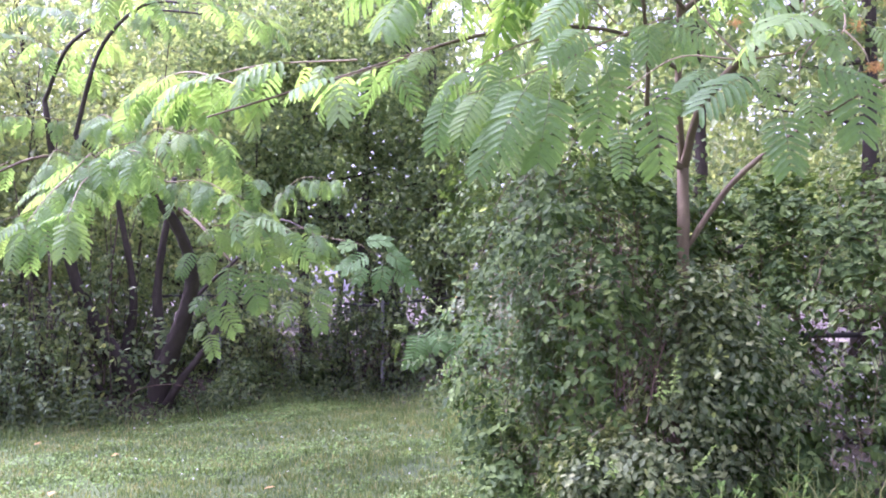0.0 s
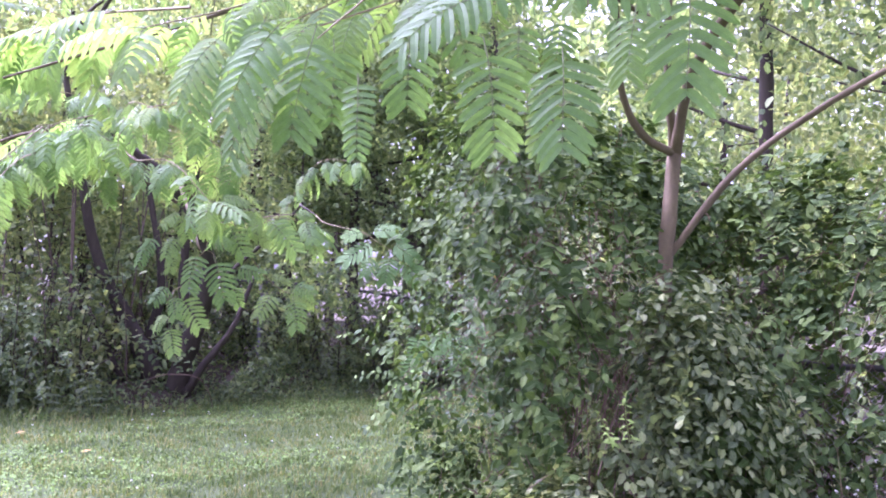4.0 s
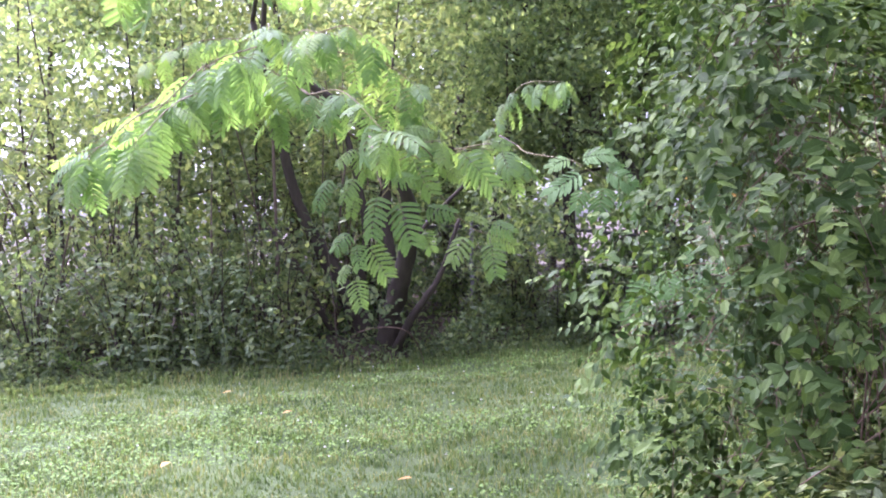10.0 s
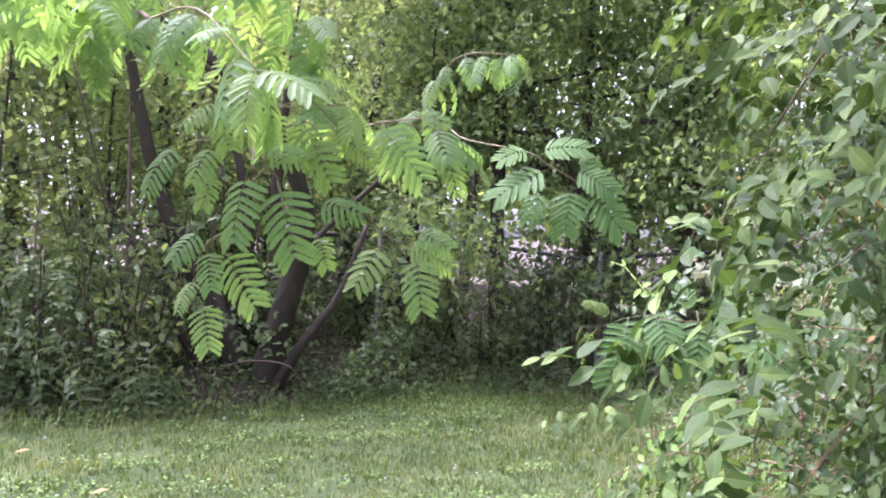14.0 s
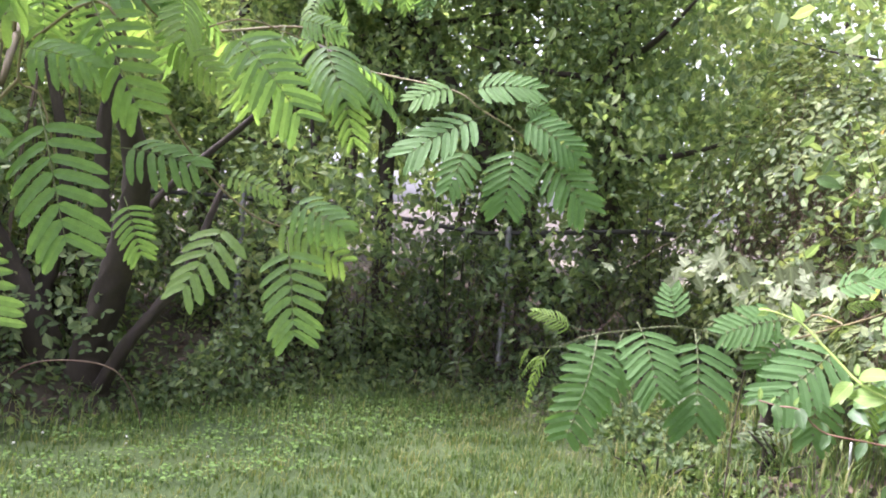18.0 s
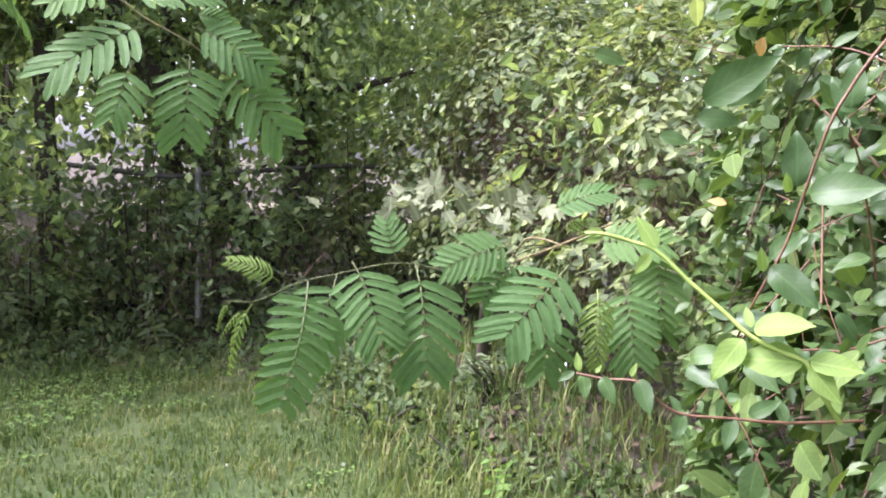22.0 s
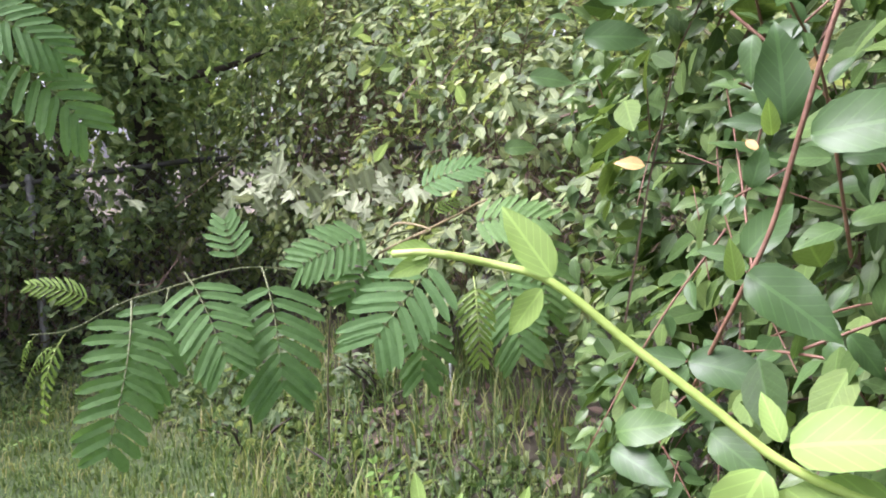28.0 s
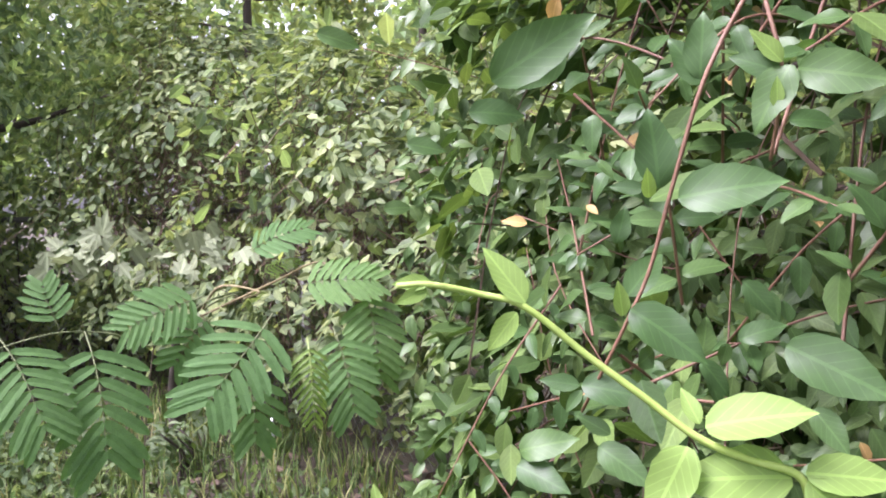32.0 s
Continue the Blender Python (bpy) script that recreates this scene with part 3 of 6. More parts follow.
def mound_points(rng, blobs, n, lumps=0.2, depth=0.16, floor=0.02, gaps=0.9):
    """Points and outward normals on the lumpy skin of a union of ellipsoids, some sunk inwards."""
    c, r = np.array([b[:3] for b in blobs], float), np.array([b[3:] for b in blobs], float)
    area = (r[:, 0] * r[:, 1] + r[:, 1] * r[:, 2] + r[:, 0] * r[:, 2])
    pick = rng.choice(len(blobs), n, p=area / area.sum())
    d = unit(rng.standard_normal((n, 3)))
    p = c[pick] + d * r[pick]
    nrm = unit(d / r[pick])
    inside = np.zeros(n, bool)
    for i in range(len(blobs)):
        inside |= (pick != i) & ((((p - c[i]) / r[i]) ** 2).sum(1) < 0.85)
    sink = rng.exponential(depth, n)
    p = p + nrm * (lumps * wave(p, 4.0, 3) + 0.55 * lumps * wave(p, 9, 4) - sink)[:, None]
    # hollows between the leaf clusters
    hollow = (wave(p, 6.5, 14) + 0.6 * wave(p, 13, 15) < -0.08) & (sink < 0.26) & (rng.random(n) < gaps)
    keep = ~inside & ~hollow & (p[:, 2] > ground_z(p[:, 0], p[:, 1]) + floor) & clear_of_path(p)
    return p[keep], nrm[keep], sink[keep]


def leaf_frames(rng, nrm, droop=0.55, loose=0.42):
    k = len(nrm)
    axis = unit(np.cross(nrm, rng.standard_normal((k, 3))) + 0.6 * nrm + np.array([0, 0, -droop]))
    up = unit(0.8 * nrm + np.array([0, 0, 1.0]) + loose * rng.standard_normal((k, 3)))
    return axis, up


def stem_tangle(geo, rng, blobs, n, length=(0.3, 0.9), r=0.0026, upright=0.8):
    """Thin bare stems inside a mound."""
    p, nrm, _ = mound_points(rng, blobs, n, 0.05, 0.3)
    for a, q in zip(p, nrm):
        if np.linalg.norm(a - PATH_END) < 1.1:
            continue
        d = unit(np.array([0, 0, upright]) + 0.6 * rng.standard_normal(3))
        s = rng.uniform(*length)
        line = np.array([a - q * 0.15 + d * s * t + 0.12 * s * np.sin(t * 5 + a[0] * 9) * np.cross(d, q) for t in np.linspace(-0.5, 0.5, 5)])
        line[:, 2] = np.maximum(line[:, 2], 0.02)
        rr = r * rng.uniform(0.5, 1.6)
        tube(geo, line, rr, rr * 0.6, 3)


BUSH = [(1.25, 6.85, 1.2, 1.15, 1.1, 1.42), (0.78, 6.4, 2.0, 0.72, 0.85, 1.05), (1.4, 6.15, 0.4, 1.05, 0.9, 0.6), (1.12, 7.55, 1.05, 0.74, 0.75, 1.1), (0.75, 5.95, 0.3, 0.55, 0.5, 0.4), (1.8, 5.85, 0.65, 0.6, 0.45, 0.9), (0.95, 6.0, 1.35, 0.75, 0.6, 1.15)]
HEDGE_SIDE = [(1.78, 8.6, 1.25, 0.8, 1.2, 0.75), (1.62, 10.4, 1.45, 0.85, 1.3, 0.9), (1.4, 12.3, 1.6, 0.9, 1.2, 1.2)]
HEDGE_RIGHT = [(3.2, 6.35, 1.3, 1.3, 0.9, 1.2), (2.45, 6.5, 1.2, 0.9, 0.7, 1.1), (2.5, 6.1, 0.5, 0.75, 0.6, 0.8), (3.9, 6.0, 0.5, 1.0, 0.7, 0.8)]
HEDGE_BEYOND = [(5.4, 6.3, 1.25, 1.6, 1.0, 1.3), (7.8, 6.3, 1.3, 1.6, 1.0, 1.3), (5.8, 5.9, 0.45, 1.1, 0.7, 0.8)]

OVAL = oval_leaf(0.55, 0.14, 0.16)
HEX = hex_leaf(0.56)
KITE = kite_leaf(0.6)
POINTED = oval_leaf(0.5, 0.28, 0.3, 0.82)


def strand_leaves(rng, p, nrm, nodes=6, length=(0.14, 0.4)):
    """Leaves in opposite pairs along drooping strands that start at the given points: places, axes, upper sides."""
    m = len(p)
    d = unit(np.cross(nrm, rng.standard_normal((m, 3))) + 0.7 * nrm + np.stack([0 * p[:, 0], 0 * p[:, 0], rng.uniform(-0.9, 0.35, m)], -1))
    ln = rng.uniform(*length, m)
    t = (np.arange(nodes) + 0.5) / nodes
    pos = p[:, None] + d[:, None] * (ln[:, None] * t)[..., None]
    pos[..., 2] -= 0.55 * ln[:, None] * t ** 2
    up = unit(0.7 * nrm + np.array([0, 0, 0.9]) + 0.25 * rng.standard_normal((m, 3)))
    side = unit(np.cross(d, up))
    sg = np.array([-1.0, 1.0])
    ax = side[:, None, None] * sg[None, None, :, None] + 0.5 * d[:, None, None] + 0.35 * rng.standard_normal((m, nodes, 2, 3)) + np.array([0, 0, -0.3])
    pos = np.broadcast_to(pos[:, :, None], ax.shape).reshape(-1, 3)
    upv = np.broadcast_to(up[:, None, None], ax.shape).reshape(-1, 3) + 0.3 * rng.standard_normal((m * nodes * 2, 3))
    taper = np.broadcast_to((1.1 - 0.45 * t)[None, :, None], (m, nodes, 2)).reshape(-1)
    keep = clear_of_path(pos) & (pos[:, 2] > ground_z(pos[:, 0], pos[:, 1]) + 0.02)
    return pos[keep], unit(ax.reshape(-1, 3))[keep], unit(upv)[keep], taper[keep]


def build_mound(name, label, blobs, n, size, seed, stems, thin_below=0.0, fine=HEX, mat=None, length=(0.14, 0.4), lumps=0.2, category="bush"):
    rng = np.random.default_rng(seed)
    c = blobs[0]
    base = thing(name, label, category, (c[0], c[1], float(ground_z(c[0], c[1]))))
    # strands on the outside, loose leaves further in
    p, nrm, _ = mound_points(rng, blobs, n // 13, lumps, 0.09, gaps=0.97)
    p, axis, up, taper = strand_leaves(rng, p, nrm, length=length)
    sz = rng.uniform(size[0], size[1], len(p)) * taper
    q, nrm, _ = mound_points(rng, blobs, int(n * 0.3), lumps, 0.2)
    qa, qu = leaf_frames(rng, nrm)
    qs = rng.uniform(size[0], size[1], len(q)) * 0.9
    p, axis, up, sz = np.concatenate([p, q - qa * qs[:, None] * 0.5]), np.concatenate([axis, qa]), np.concatenate([up, qu]), np.concatenate([sz, qs])
    if thin_below:
        keep = (p[:, 2] > thin_below) | (rng.random(len(p)) < 0.3)
        p, axis, up, sz = p[keep], axis[keep], up[keep], sz[keep]
    g = Geo()
    near = p[:, 0] < 0.62 if fine is OVAL else np.zeros(len(p), bool)
    far_scale = 1.3 if fine is OVAL else 1.0
    scatter(g, HEX, p[~near], axis[~near], up[~near], sz[~near] * far_scale)
    if near.any():
        scatter(g, fine, p[near], axis[near], up[near], sz[near])
    part("foliage", g.mesh("foliage", [mat or M_VINE]), base, "small oval dark green leaves", "stuff")
    if not stems:
        for k in range(4):
            az = 1.6 * k + rng.uniform(0, 0.9)
            o, e = np.array([math.cos(az), math.sin(az), 0.0]), c[2] + c[5] * rng.uniform(0.3, 0.8)
            a = np.array([c[0], c[1], float(ground_z(c[0], c[1])) - 0.03])
            g = Geo()
            tube(g, smooth_line([a + 0.08 * o, a + 0.25 * c[3] * o + np.array([0, 0, 0.5 * e]), a + 0.5 * c[3] * o + np.array([0, 0, e])], 5), 0.012, 0.004, 6, 0, 0.08, rng)
            part("stem", g.mesh("stem", [M_BARK], True), base)
    else:
        g = Geo()
        stem_tangle(g, rng, blobs, stems)
        part("stem_tangle", g.mesh("stem_tangle", [M_DEAD]), base, "tangled brown bare stems", "stuff")
    return base


bush = build_mound("honeysuckle_bush", "tall mound of honeysuckle with dark green oval leaves", BUSH, 66000, (0.044, 0.074), 21, 1500, fine=OVAL)
rng = np.random.default_rng(24)
g = Geo()
pp, nn, _ = mound_points(rng, [(1.6, 5.42, 0.5, 0.5, 0.34, 1.12), (1.2, 5.35, 0.35, 0.6, 0.36, 0.5)], 15000, 0.22, 0.12, gaps=0.3)
ax, up = leaf_frames(rng, nn, loose=0.6)
scatter(g, HEX, pp, ax, up, rng.uniform(0.036, 0.066, len(pp)))
part("foliage", g.mesh("foliage", [M_HEDGE]), bush, "oval leaves heaped round the trunk's foot", "stuff")
g = Geo()
for k in range(40):
    q = BARE_SPOT[0] + np.array([0.16, 0.2, 0.25]) * rng.standard_normal(3) * 0.6 + np.array([0, 0.15, 0])
    d = np.array([0.12 * rng.standard_normal(), 0.1 * rng.standard_normal(), rng.uniform(0.2, 0.45)])
    tube(g, smooth_line([q - d, q + 0.03 * rng.standard_normal(3), q + d], 4), rng.uniform(0.002, 0.005), 0.0015, 4)
part("stem_tangle", g.mesh("stem_tangle", [M_DEAD], True), bush, "bare brown stems behind the trunk", "stuff")
build_mound("honeysuckle_hedge", "leafy honeysuckle hedge with bare brown stems below", HEDGE_SIDE, 36000, (0.052, 0.084), 22, 2200, 0.75, mat=M_HEDGE)
build_mound("honeysuckle_hedge", "broad vine hedge catching light on its top", HEDGE_RIGHT, 46000, (0.055, 0.09), 23, 1200)
build_mound("honeysuckle_hedge", "vine hedge running on along the chain link fence", HEDGE_BEYOND, 16000, (0.08, 0.12), 27, 200)


rng = np.random.default_rng(26)
build_mound("fence_vines", "ragged dark vines climbing the chain link fence", [(-4.2 + 1.05 * i, 13.32, 0.55 + 0.2 * math.sin(i * 2.1), 0.7, 0.2, 0.75 + 0.2 * math.sin(i * 1.3)) for i in range(6)], 6000, (0.045, 0.085), 25, 420, mat=M_SHRUB)

# ---- silk trees ----
def frond_mesh(seed, droop, angle, pairs=8, hang=0.35, reach=0.42, plump=1.0):
    """A twice-pinnate leaf: a rachis with pairs of long, notched, blunt pinnae that fan out towards the tip. Length 1 along x."""
    rng = np.random.default_rng(seed)
    g = Geo()
    t = np.linspace(0, 1, 14)
    line = np.stack([t - 0.2 * droop * t ** 2, 0.03 * np.sin(3 * t + seed), -0.5 * droop * t ** 2.0], -1)
    tube(g, line, 0.007, 0.0025, 4, 1)
    seg = 9
    for k in range(pairs):
        s = 0.14 + 0.84 * (k + 0.5) / pairs
        c = np.array([np.interp(s, t, line[:, i]) for i in range(3)])
        d = np.array([np.interp(s + 0.02, t, line[:, i]) - np.interp(s - 0.04, t, line[:, i]) for i in range(3)])
        d /= np.linalg.norm(d)
        nz = np.array([-d[2], 0, d[0]])
        ln = reach * (0.35 + 0.65 * math.sin(math.pi * (0.25 + 0.62 * s))) * rng.uniform(0.88, 1.08)
        for sgn in (-1, 1):
            a = radians(angle + 16 - 40 * s + rng.uniform(-5, 5))
            out = math.cos(a) * d + sgn * math.sin(a) * np.array([0, 1.0, 0])
            v, u, f = [], [], []
            wd = 0.305 * plump / pairs * rng.uniform(0.88, 1.08)
            twist = rng.uniform(-0.25, 0.25)
            for i in range(seg + 1):
                q = i / seg
                w = wd * min(1.0, 0.6 + 2.4 * q) * (1.0 if i % 2 else 0.9)
                if i == 0:
                    w = wd * 0.22
                if i == seg - 1:
                    w = wd * 0.72
                if i == seg:
                    w = wd * 0.3
                m = c + out * ln * q - nz * hang * ln * q ** 2 * 0.6 + d * 0.14 * ln * q * q
                side = np.cross(nz, out) + nz * twist * q
                side /= np.linalg.norm(side)
                v += [m - side * w + nz * 0.006, m - nz * 0.002, m + side * w + nz * 0.006]
                u += [(0.0, q), (0.5, q), (1.0, q)]
                if i:
                    b, e = 3 * i - 3, 3 * i
                    for x in (0, 1):
                        f += [(b + x, b + x + 1, e + x), (b + x + 1, e + x + 1, e + x)]
            g.add(v, f, u, 0)
    return g


FROND_KINDS = [(1, 0.4, 71, 8, 0.45, 0.34), (2, 0.7, 69, 9, 0.5, 0.31), (3, 1.0, 64, 8, 0.5, 0.34), (4, 0.55, 70, 7, 0.8, 0.37), (5, 1.25, 64, 8, 0.7, 0.34), (6, 0.3, 66, 6, 0.45, 0.4), (7, 0.45, 82, 10, 0.3, 0.2)]
FRONDS = [frond_mesh(*k).mesh("frond", [M_FROND, M_GREENTWIG]) for k in FROND_KINDS]
# darker copy of the frond leaf, with shade put into its colour
M_FROND_SHADED = leaf_material("shaded_silk_frond", [(0.0, (0.085, 0.175, 0.07)), (0.6, (0.125, 0.23, 0.09)), (1.0, (0.18, 0.3, 0.105))], (1.5, 1.6, 0.7), "leaflets", 0.6, 0.42, single=True, sat=1.08, gloss=0.2)
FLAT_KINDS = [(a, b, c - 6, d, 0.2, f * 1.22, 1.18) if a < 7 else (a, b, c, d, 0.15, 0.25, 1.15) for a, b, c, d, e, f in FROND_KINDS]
SHADED_FRONDS = [frond_mesh(*k).mesh("frond", [M_FROND_SHADED, M_GREENTWIG]) for k in FLAT_KINDS]
TENDRIL = frond_mesh(10, 1.2, 40, 9, 1.2, 0.12, 0.5).mesh("tendril", [M_YOUNG, M_GREENSTEM])
YOUNG_FROND = frond_mesh(9, 1.0, 58, 11, 0.6, 0.24, 0.75).mesh("young_frond", [M_YOUNG, M_GREENSTEM])


def frond_pose(p, az, el, roll, length):
    """The pose of a leaf at p that points to azimuth az (from +x) and elevation el, in degrees."""
    return Matrix.Translation(p) @ Matrix.Rotation(radians(az), 4, 'Z') @ Matrix.Rotation(radians(-el), 4, 'Y') @ Matrix.Rotation(radians(roll), 4, 'X') @ Matrix.Diagonal((length, length * 0.84, length, 1))


def hang_frond(parent, p, az, el, length, rng, kind=None, name="frond", data=None, roll=None):
    ob = new(name, data or FRONDS[kind if kind is not None else int(rng.integers(6))])
    ob.parent = parent
    ob.matrix_parent_inverse = Matrix.Translation(-parent.location)
    ob.matrix_basis = frond_pose(p, az, el, rng.uniform(-25, 25) if roll is None else roll + rng.uniform(-6, 6), length)
    return ob


def place_fronds(parent, rows, kinds, rng):
    """Leaves from base to tip, upper side up and to the open lawn; the last number picks the shape."""
    for x, y, z, tx, ty, tz, k in rows:
        droop = FROND_KINDS[k][1]
        lx, lz = 1 - 0.2 * droop, 0.5 * droop
        c = Vector((tx - x, ty - y, tz - z))
        size = 0.93 * c.length / math.hypot(lx, lz)
        c.normalize()
        up = Vector((-0.1, -0.75, 0.65)) + Vector(rng.standard_normal(3)) * 0.12
        yax = up.cross(c).normalized()
        turn = Matrix((c, yax, c.cross(yax))).transposed().to_4x4() @ Matrix.Rotation(-math.atan2(lz, lx), 4, 'Y')
        ob = new("frond", kinds[k])
        ob.parent = parent
        ob.matrix_parent_inverse = Matrix.Translation(-parent.location)
        ob.matrix_basis = Matrix.Translation((x, y, z)) @ turn @ Matrix.Diagonal((size, size, size, 1))


def leafy_twig(parent, pts, rng, r=0.006, every=0.11, length=(0.26, 0.4), start=0.25, el=(-35, 5), tip=3, mat=None):
    """A twig with leaves set alternately along it and a fan of them at its tip."""
    line = smooth_line(pts, 6)
    g = Geo()
    tube(g, line, r, r * 0.4, 6)
    part("twig", g.mesh("twig", [mat or M_TWIG], True), parent)
    d = np.linalg.norm(np.diff(line, axis=0), axis=1)
    s = np.concatenate([[0], np.cumsum(d)])
    side = 1
    for q in np.arange(s[-1] * start, s[-1], every):
        p = [np.interp(q, s, line[:, i]) for i in range(3)]
        e = [np.interp(q + 0.02, s, line[:, i]) - np.interp(q - 0.02, s, line[:, i]) for i in range(3)]
        az = math.degrees(math.atan2(e[1], e[0])) + side * rng.uniform(35, 85)
        hang_frond(parent, p, az, rng.uniform(*el), rng.uniform(*length), rng)
        side = -side
    e = line[-1] - line[-3]
    az = math.degrees(math.atan2(e[1], e[0]))
    for k in range(tip):
        hang_frond(parent, line[-1], az + (k - (tip - 1) / 2) * 48 + rng.uniform(-10, 10), rng.uniform(*el), rng.uniform(*length), rng)


def limb(parent, pts, r0, r1, rng, name="limb", mat=None, sides=9):
    g = Geo()
    tube(g, smooth_line(pts, 7), r0, r1, sides, 0, 0.08, rng)
    return part(name, g.mesh(name, [mat or M_SILK_BARK], True), parent)


# the silk tree that stands by the honeysuckle bush
rng = np.random.default_rng(31)
silk_a = thing("silk_tree", "slender silk tree with feathery bright green leaves beside the honeysuckle", "tree", (1.5, 5.62, 0))
limb(silk_a, [(1.5, 5.62, -0.05), (1.51, 5.6, 0.9), (1.55, 5.6, 1.7), (1.6, 5.75, 2.36)], 0.05, 0.036, rng, "trunk", sides=12)
limb(silk_a, [(1.6, 5.75, 2.34), (1.64, 5.4, 2.7), (1.8, 4.7, 2.95), (2.0, 4.0, 3.25), (2.4, 3.2, 3.9)], 0.03, 0.016, rng)
limb(silk_a, [(1.75, 4.9, 2.88), (1.75, 4.2, 3.1), (1.7, 3.4, 3.2), (1.5, 2.6, 3.25)], 0.018, 0.008, rng)
limb(silk_a, [(1.6, 5.75, 2.34), (1.54, 5.6, 2.7), (1.52, 5.5, 3.2), (1.5, 5.3, 4.2)], 0.026, 0.014, rng)
limb(silk_a, [(1.57, 5.62, 1.8), (1.95, 5.6, 2.3), (2.6, 5.4, 2.75), (3.4, 5.0, 3.1)], 0.021, 0.012, rng)
limb(silk_a, [(1.6, 5.74, 2.34), (1.42, 5.6, 2.42), (1.3, 5.45, 2.62), (1.25, 5.2, 2.95), (1.1, 4.8, 3.5)], 0.024, 0.01, rng)
limb(silk_a, [(1.53, 5.55, 2.95), (1.0, 4.9, 3.0), (0.3, 4.4, 2.85), (-0.5, 4.2, 2.56), (-1.1, 4.1, 2.35)], 0.014, 0.005, rng)
OUTER_TWIGS = [
    [(1.3, 4.9, 3.05), (1.0, 3.9, 2.75), (0.5, 3.7, 2.5), (0.15, 3.6, 2.35)],
    [(0.7, 4.6, 2.9), (0.4, 4.1, 2.7), (0.1, 3.9, 2.5)],
]
SIDE_TWIGS = [
    [(0.0, 4.3, 2.75), (-0.25, 4.1, 2.6), (-0.45, 3.95, 2.5)],
    [(-0.4, 4.2, 2.65), (-0.9, 4.3, 2.65), (-1.35, 4.5, 2.6)],
    [(-0.9, 4.2, 2.5), (-1.4, 4.8, 2.75), (-1.8, 5.2, 2.75)],
    [(2.0, 4.1, 3.2), (2.3, 3.7, 2.95), (2.5, 3.5, 2.75)],
    [(2.2, 3.6, 3.5), (2.1, 3.1, 3.3), (1.9, 2.7, 3.0)],
    [(2.6, 5.4, 2.75), (2.9, 4.9, 2.8), (3.0, 4.6, 2.7)],
    [(3.2, 5.1, 3.0), (3.4, 4.7, 3.1), (3.5, 4.4, 2.95)],
]
UPPER_TWIGS = [
    [(1.5, 5.4, 3.7), (1.0, 5.2, 3.6), (0.5, 5.2, 3.4)],
    [(1.5, 5.4, 3.9), (1.9, 5.0, 3.9), (2.3, 4.8, 3.7)],
    [(1.5, 5.3, 4.1), (1.2, 4.9, 4.2), (0.8, 4.6, 4.0)],
    [(1.9, 4.3, 3.15), (1.5, 3.9, 3.4), (1.0, 3.7, 3.3), (0.5, 3.6, 3.1)],
    [(1.6, 2.8, 3.25), (1.2, 2.7, 3.2), (0.8, 2.8, 3.0)],
    [(0.3, 4.4, 2.9), (0.1, 4.0, 3.0), (-0.2, 3.8, 2.9)],
]
HIGH_TWIGS = [
    [(1.0, 4.9, 3.05), (0.5, 4.6, 3.4), (0.0, 4.5, 3.4), (-0.5, 4.5, 3.25)],
    [(0.5, 3.65, 3.1), (0.2, 3.5, 2.9), (-0.1, 3.4, 2.7)],
    [(1.2, 2.7, 2.7), (1.1, 2.55, 2.5), (1.05, 2.45, 2.3)],
    [(0.8, 4.7, 4.0), (0.3, 4.6, 4.0), (-0.3, 4.7, 3.8)],
    [(2.3, 3.4, 3.8), (1.9, 3.2, 3.8), (1.4, 3.1, 3.6)],
]
for tw in OUTER_TWIGS + SIDE_TWIGS + UPPER_TWIGS + HIGH_TWIGS:
    leafy_twig(silk_a, tw, rng, start=0.15, every=0.09, length=(0.2, 0.33), el=(-50, 0))
LOW_TWIGS = [
    [(1.40, 2.98, 2.56), (1.30, 2.75, 2.35), (1.15, 2.61, 2.28), (1.06, 2.54, 2.22), (1.02, 2.48, 2.14)],
    [(1.15, 2.61, 2.28), (1.10, 2.60, 2.21), (1.10, 2.62, 2.14)],
    [(1.30, 2.75, 2.35), (1.27, 2.57, 2.24), (1.27, 2.53, 2.18)],
    [(1.06, 2.54, 2.22), (0.93, 2.62, 2.22), (0.76, 2.70, 2.25), (0.62, 2.75, 2.17), (0.56, 2.75, 2.12)],
    [(1.15, 2.61, 2.28), (1.17, 2.67, 2.38), (1.27, 2.63, 2.40)],
    [(0.93, 2.62, 2.22), (0.81, 2.63, 2.36), (0.75, 2.60, 2.45), (0.64, 2.69, 2.43)],
    [(1.40, 2.98, 2.56), (1.40, 2.59, 2.45), (1.34, 2.53, 2.21)],
]
limb(silk_a, [(1.56, 2.95, 3.18), (1.5, 2.9, 2.9), (1.40, 2.98, 2.56)], 0.008, 0.004, rng, "twig", M_TWIG, 6)
for tw in LOW_TWIGS:
    limb(silk_a, tw, 0.0035, 0.0016, rng, "twig", M_TWIG, 6)
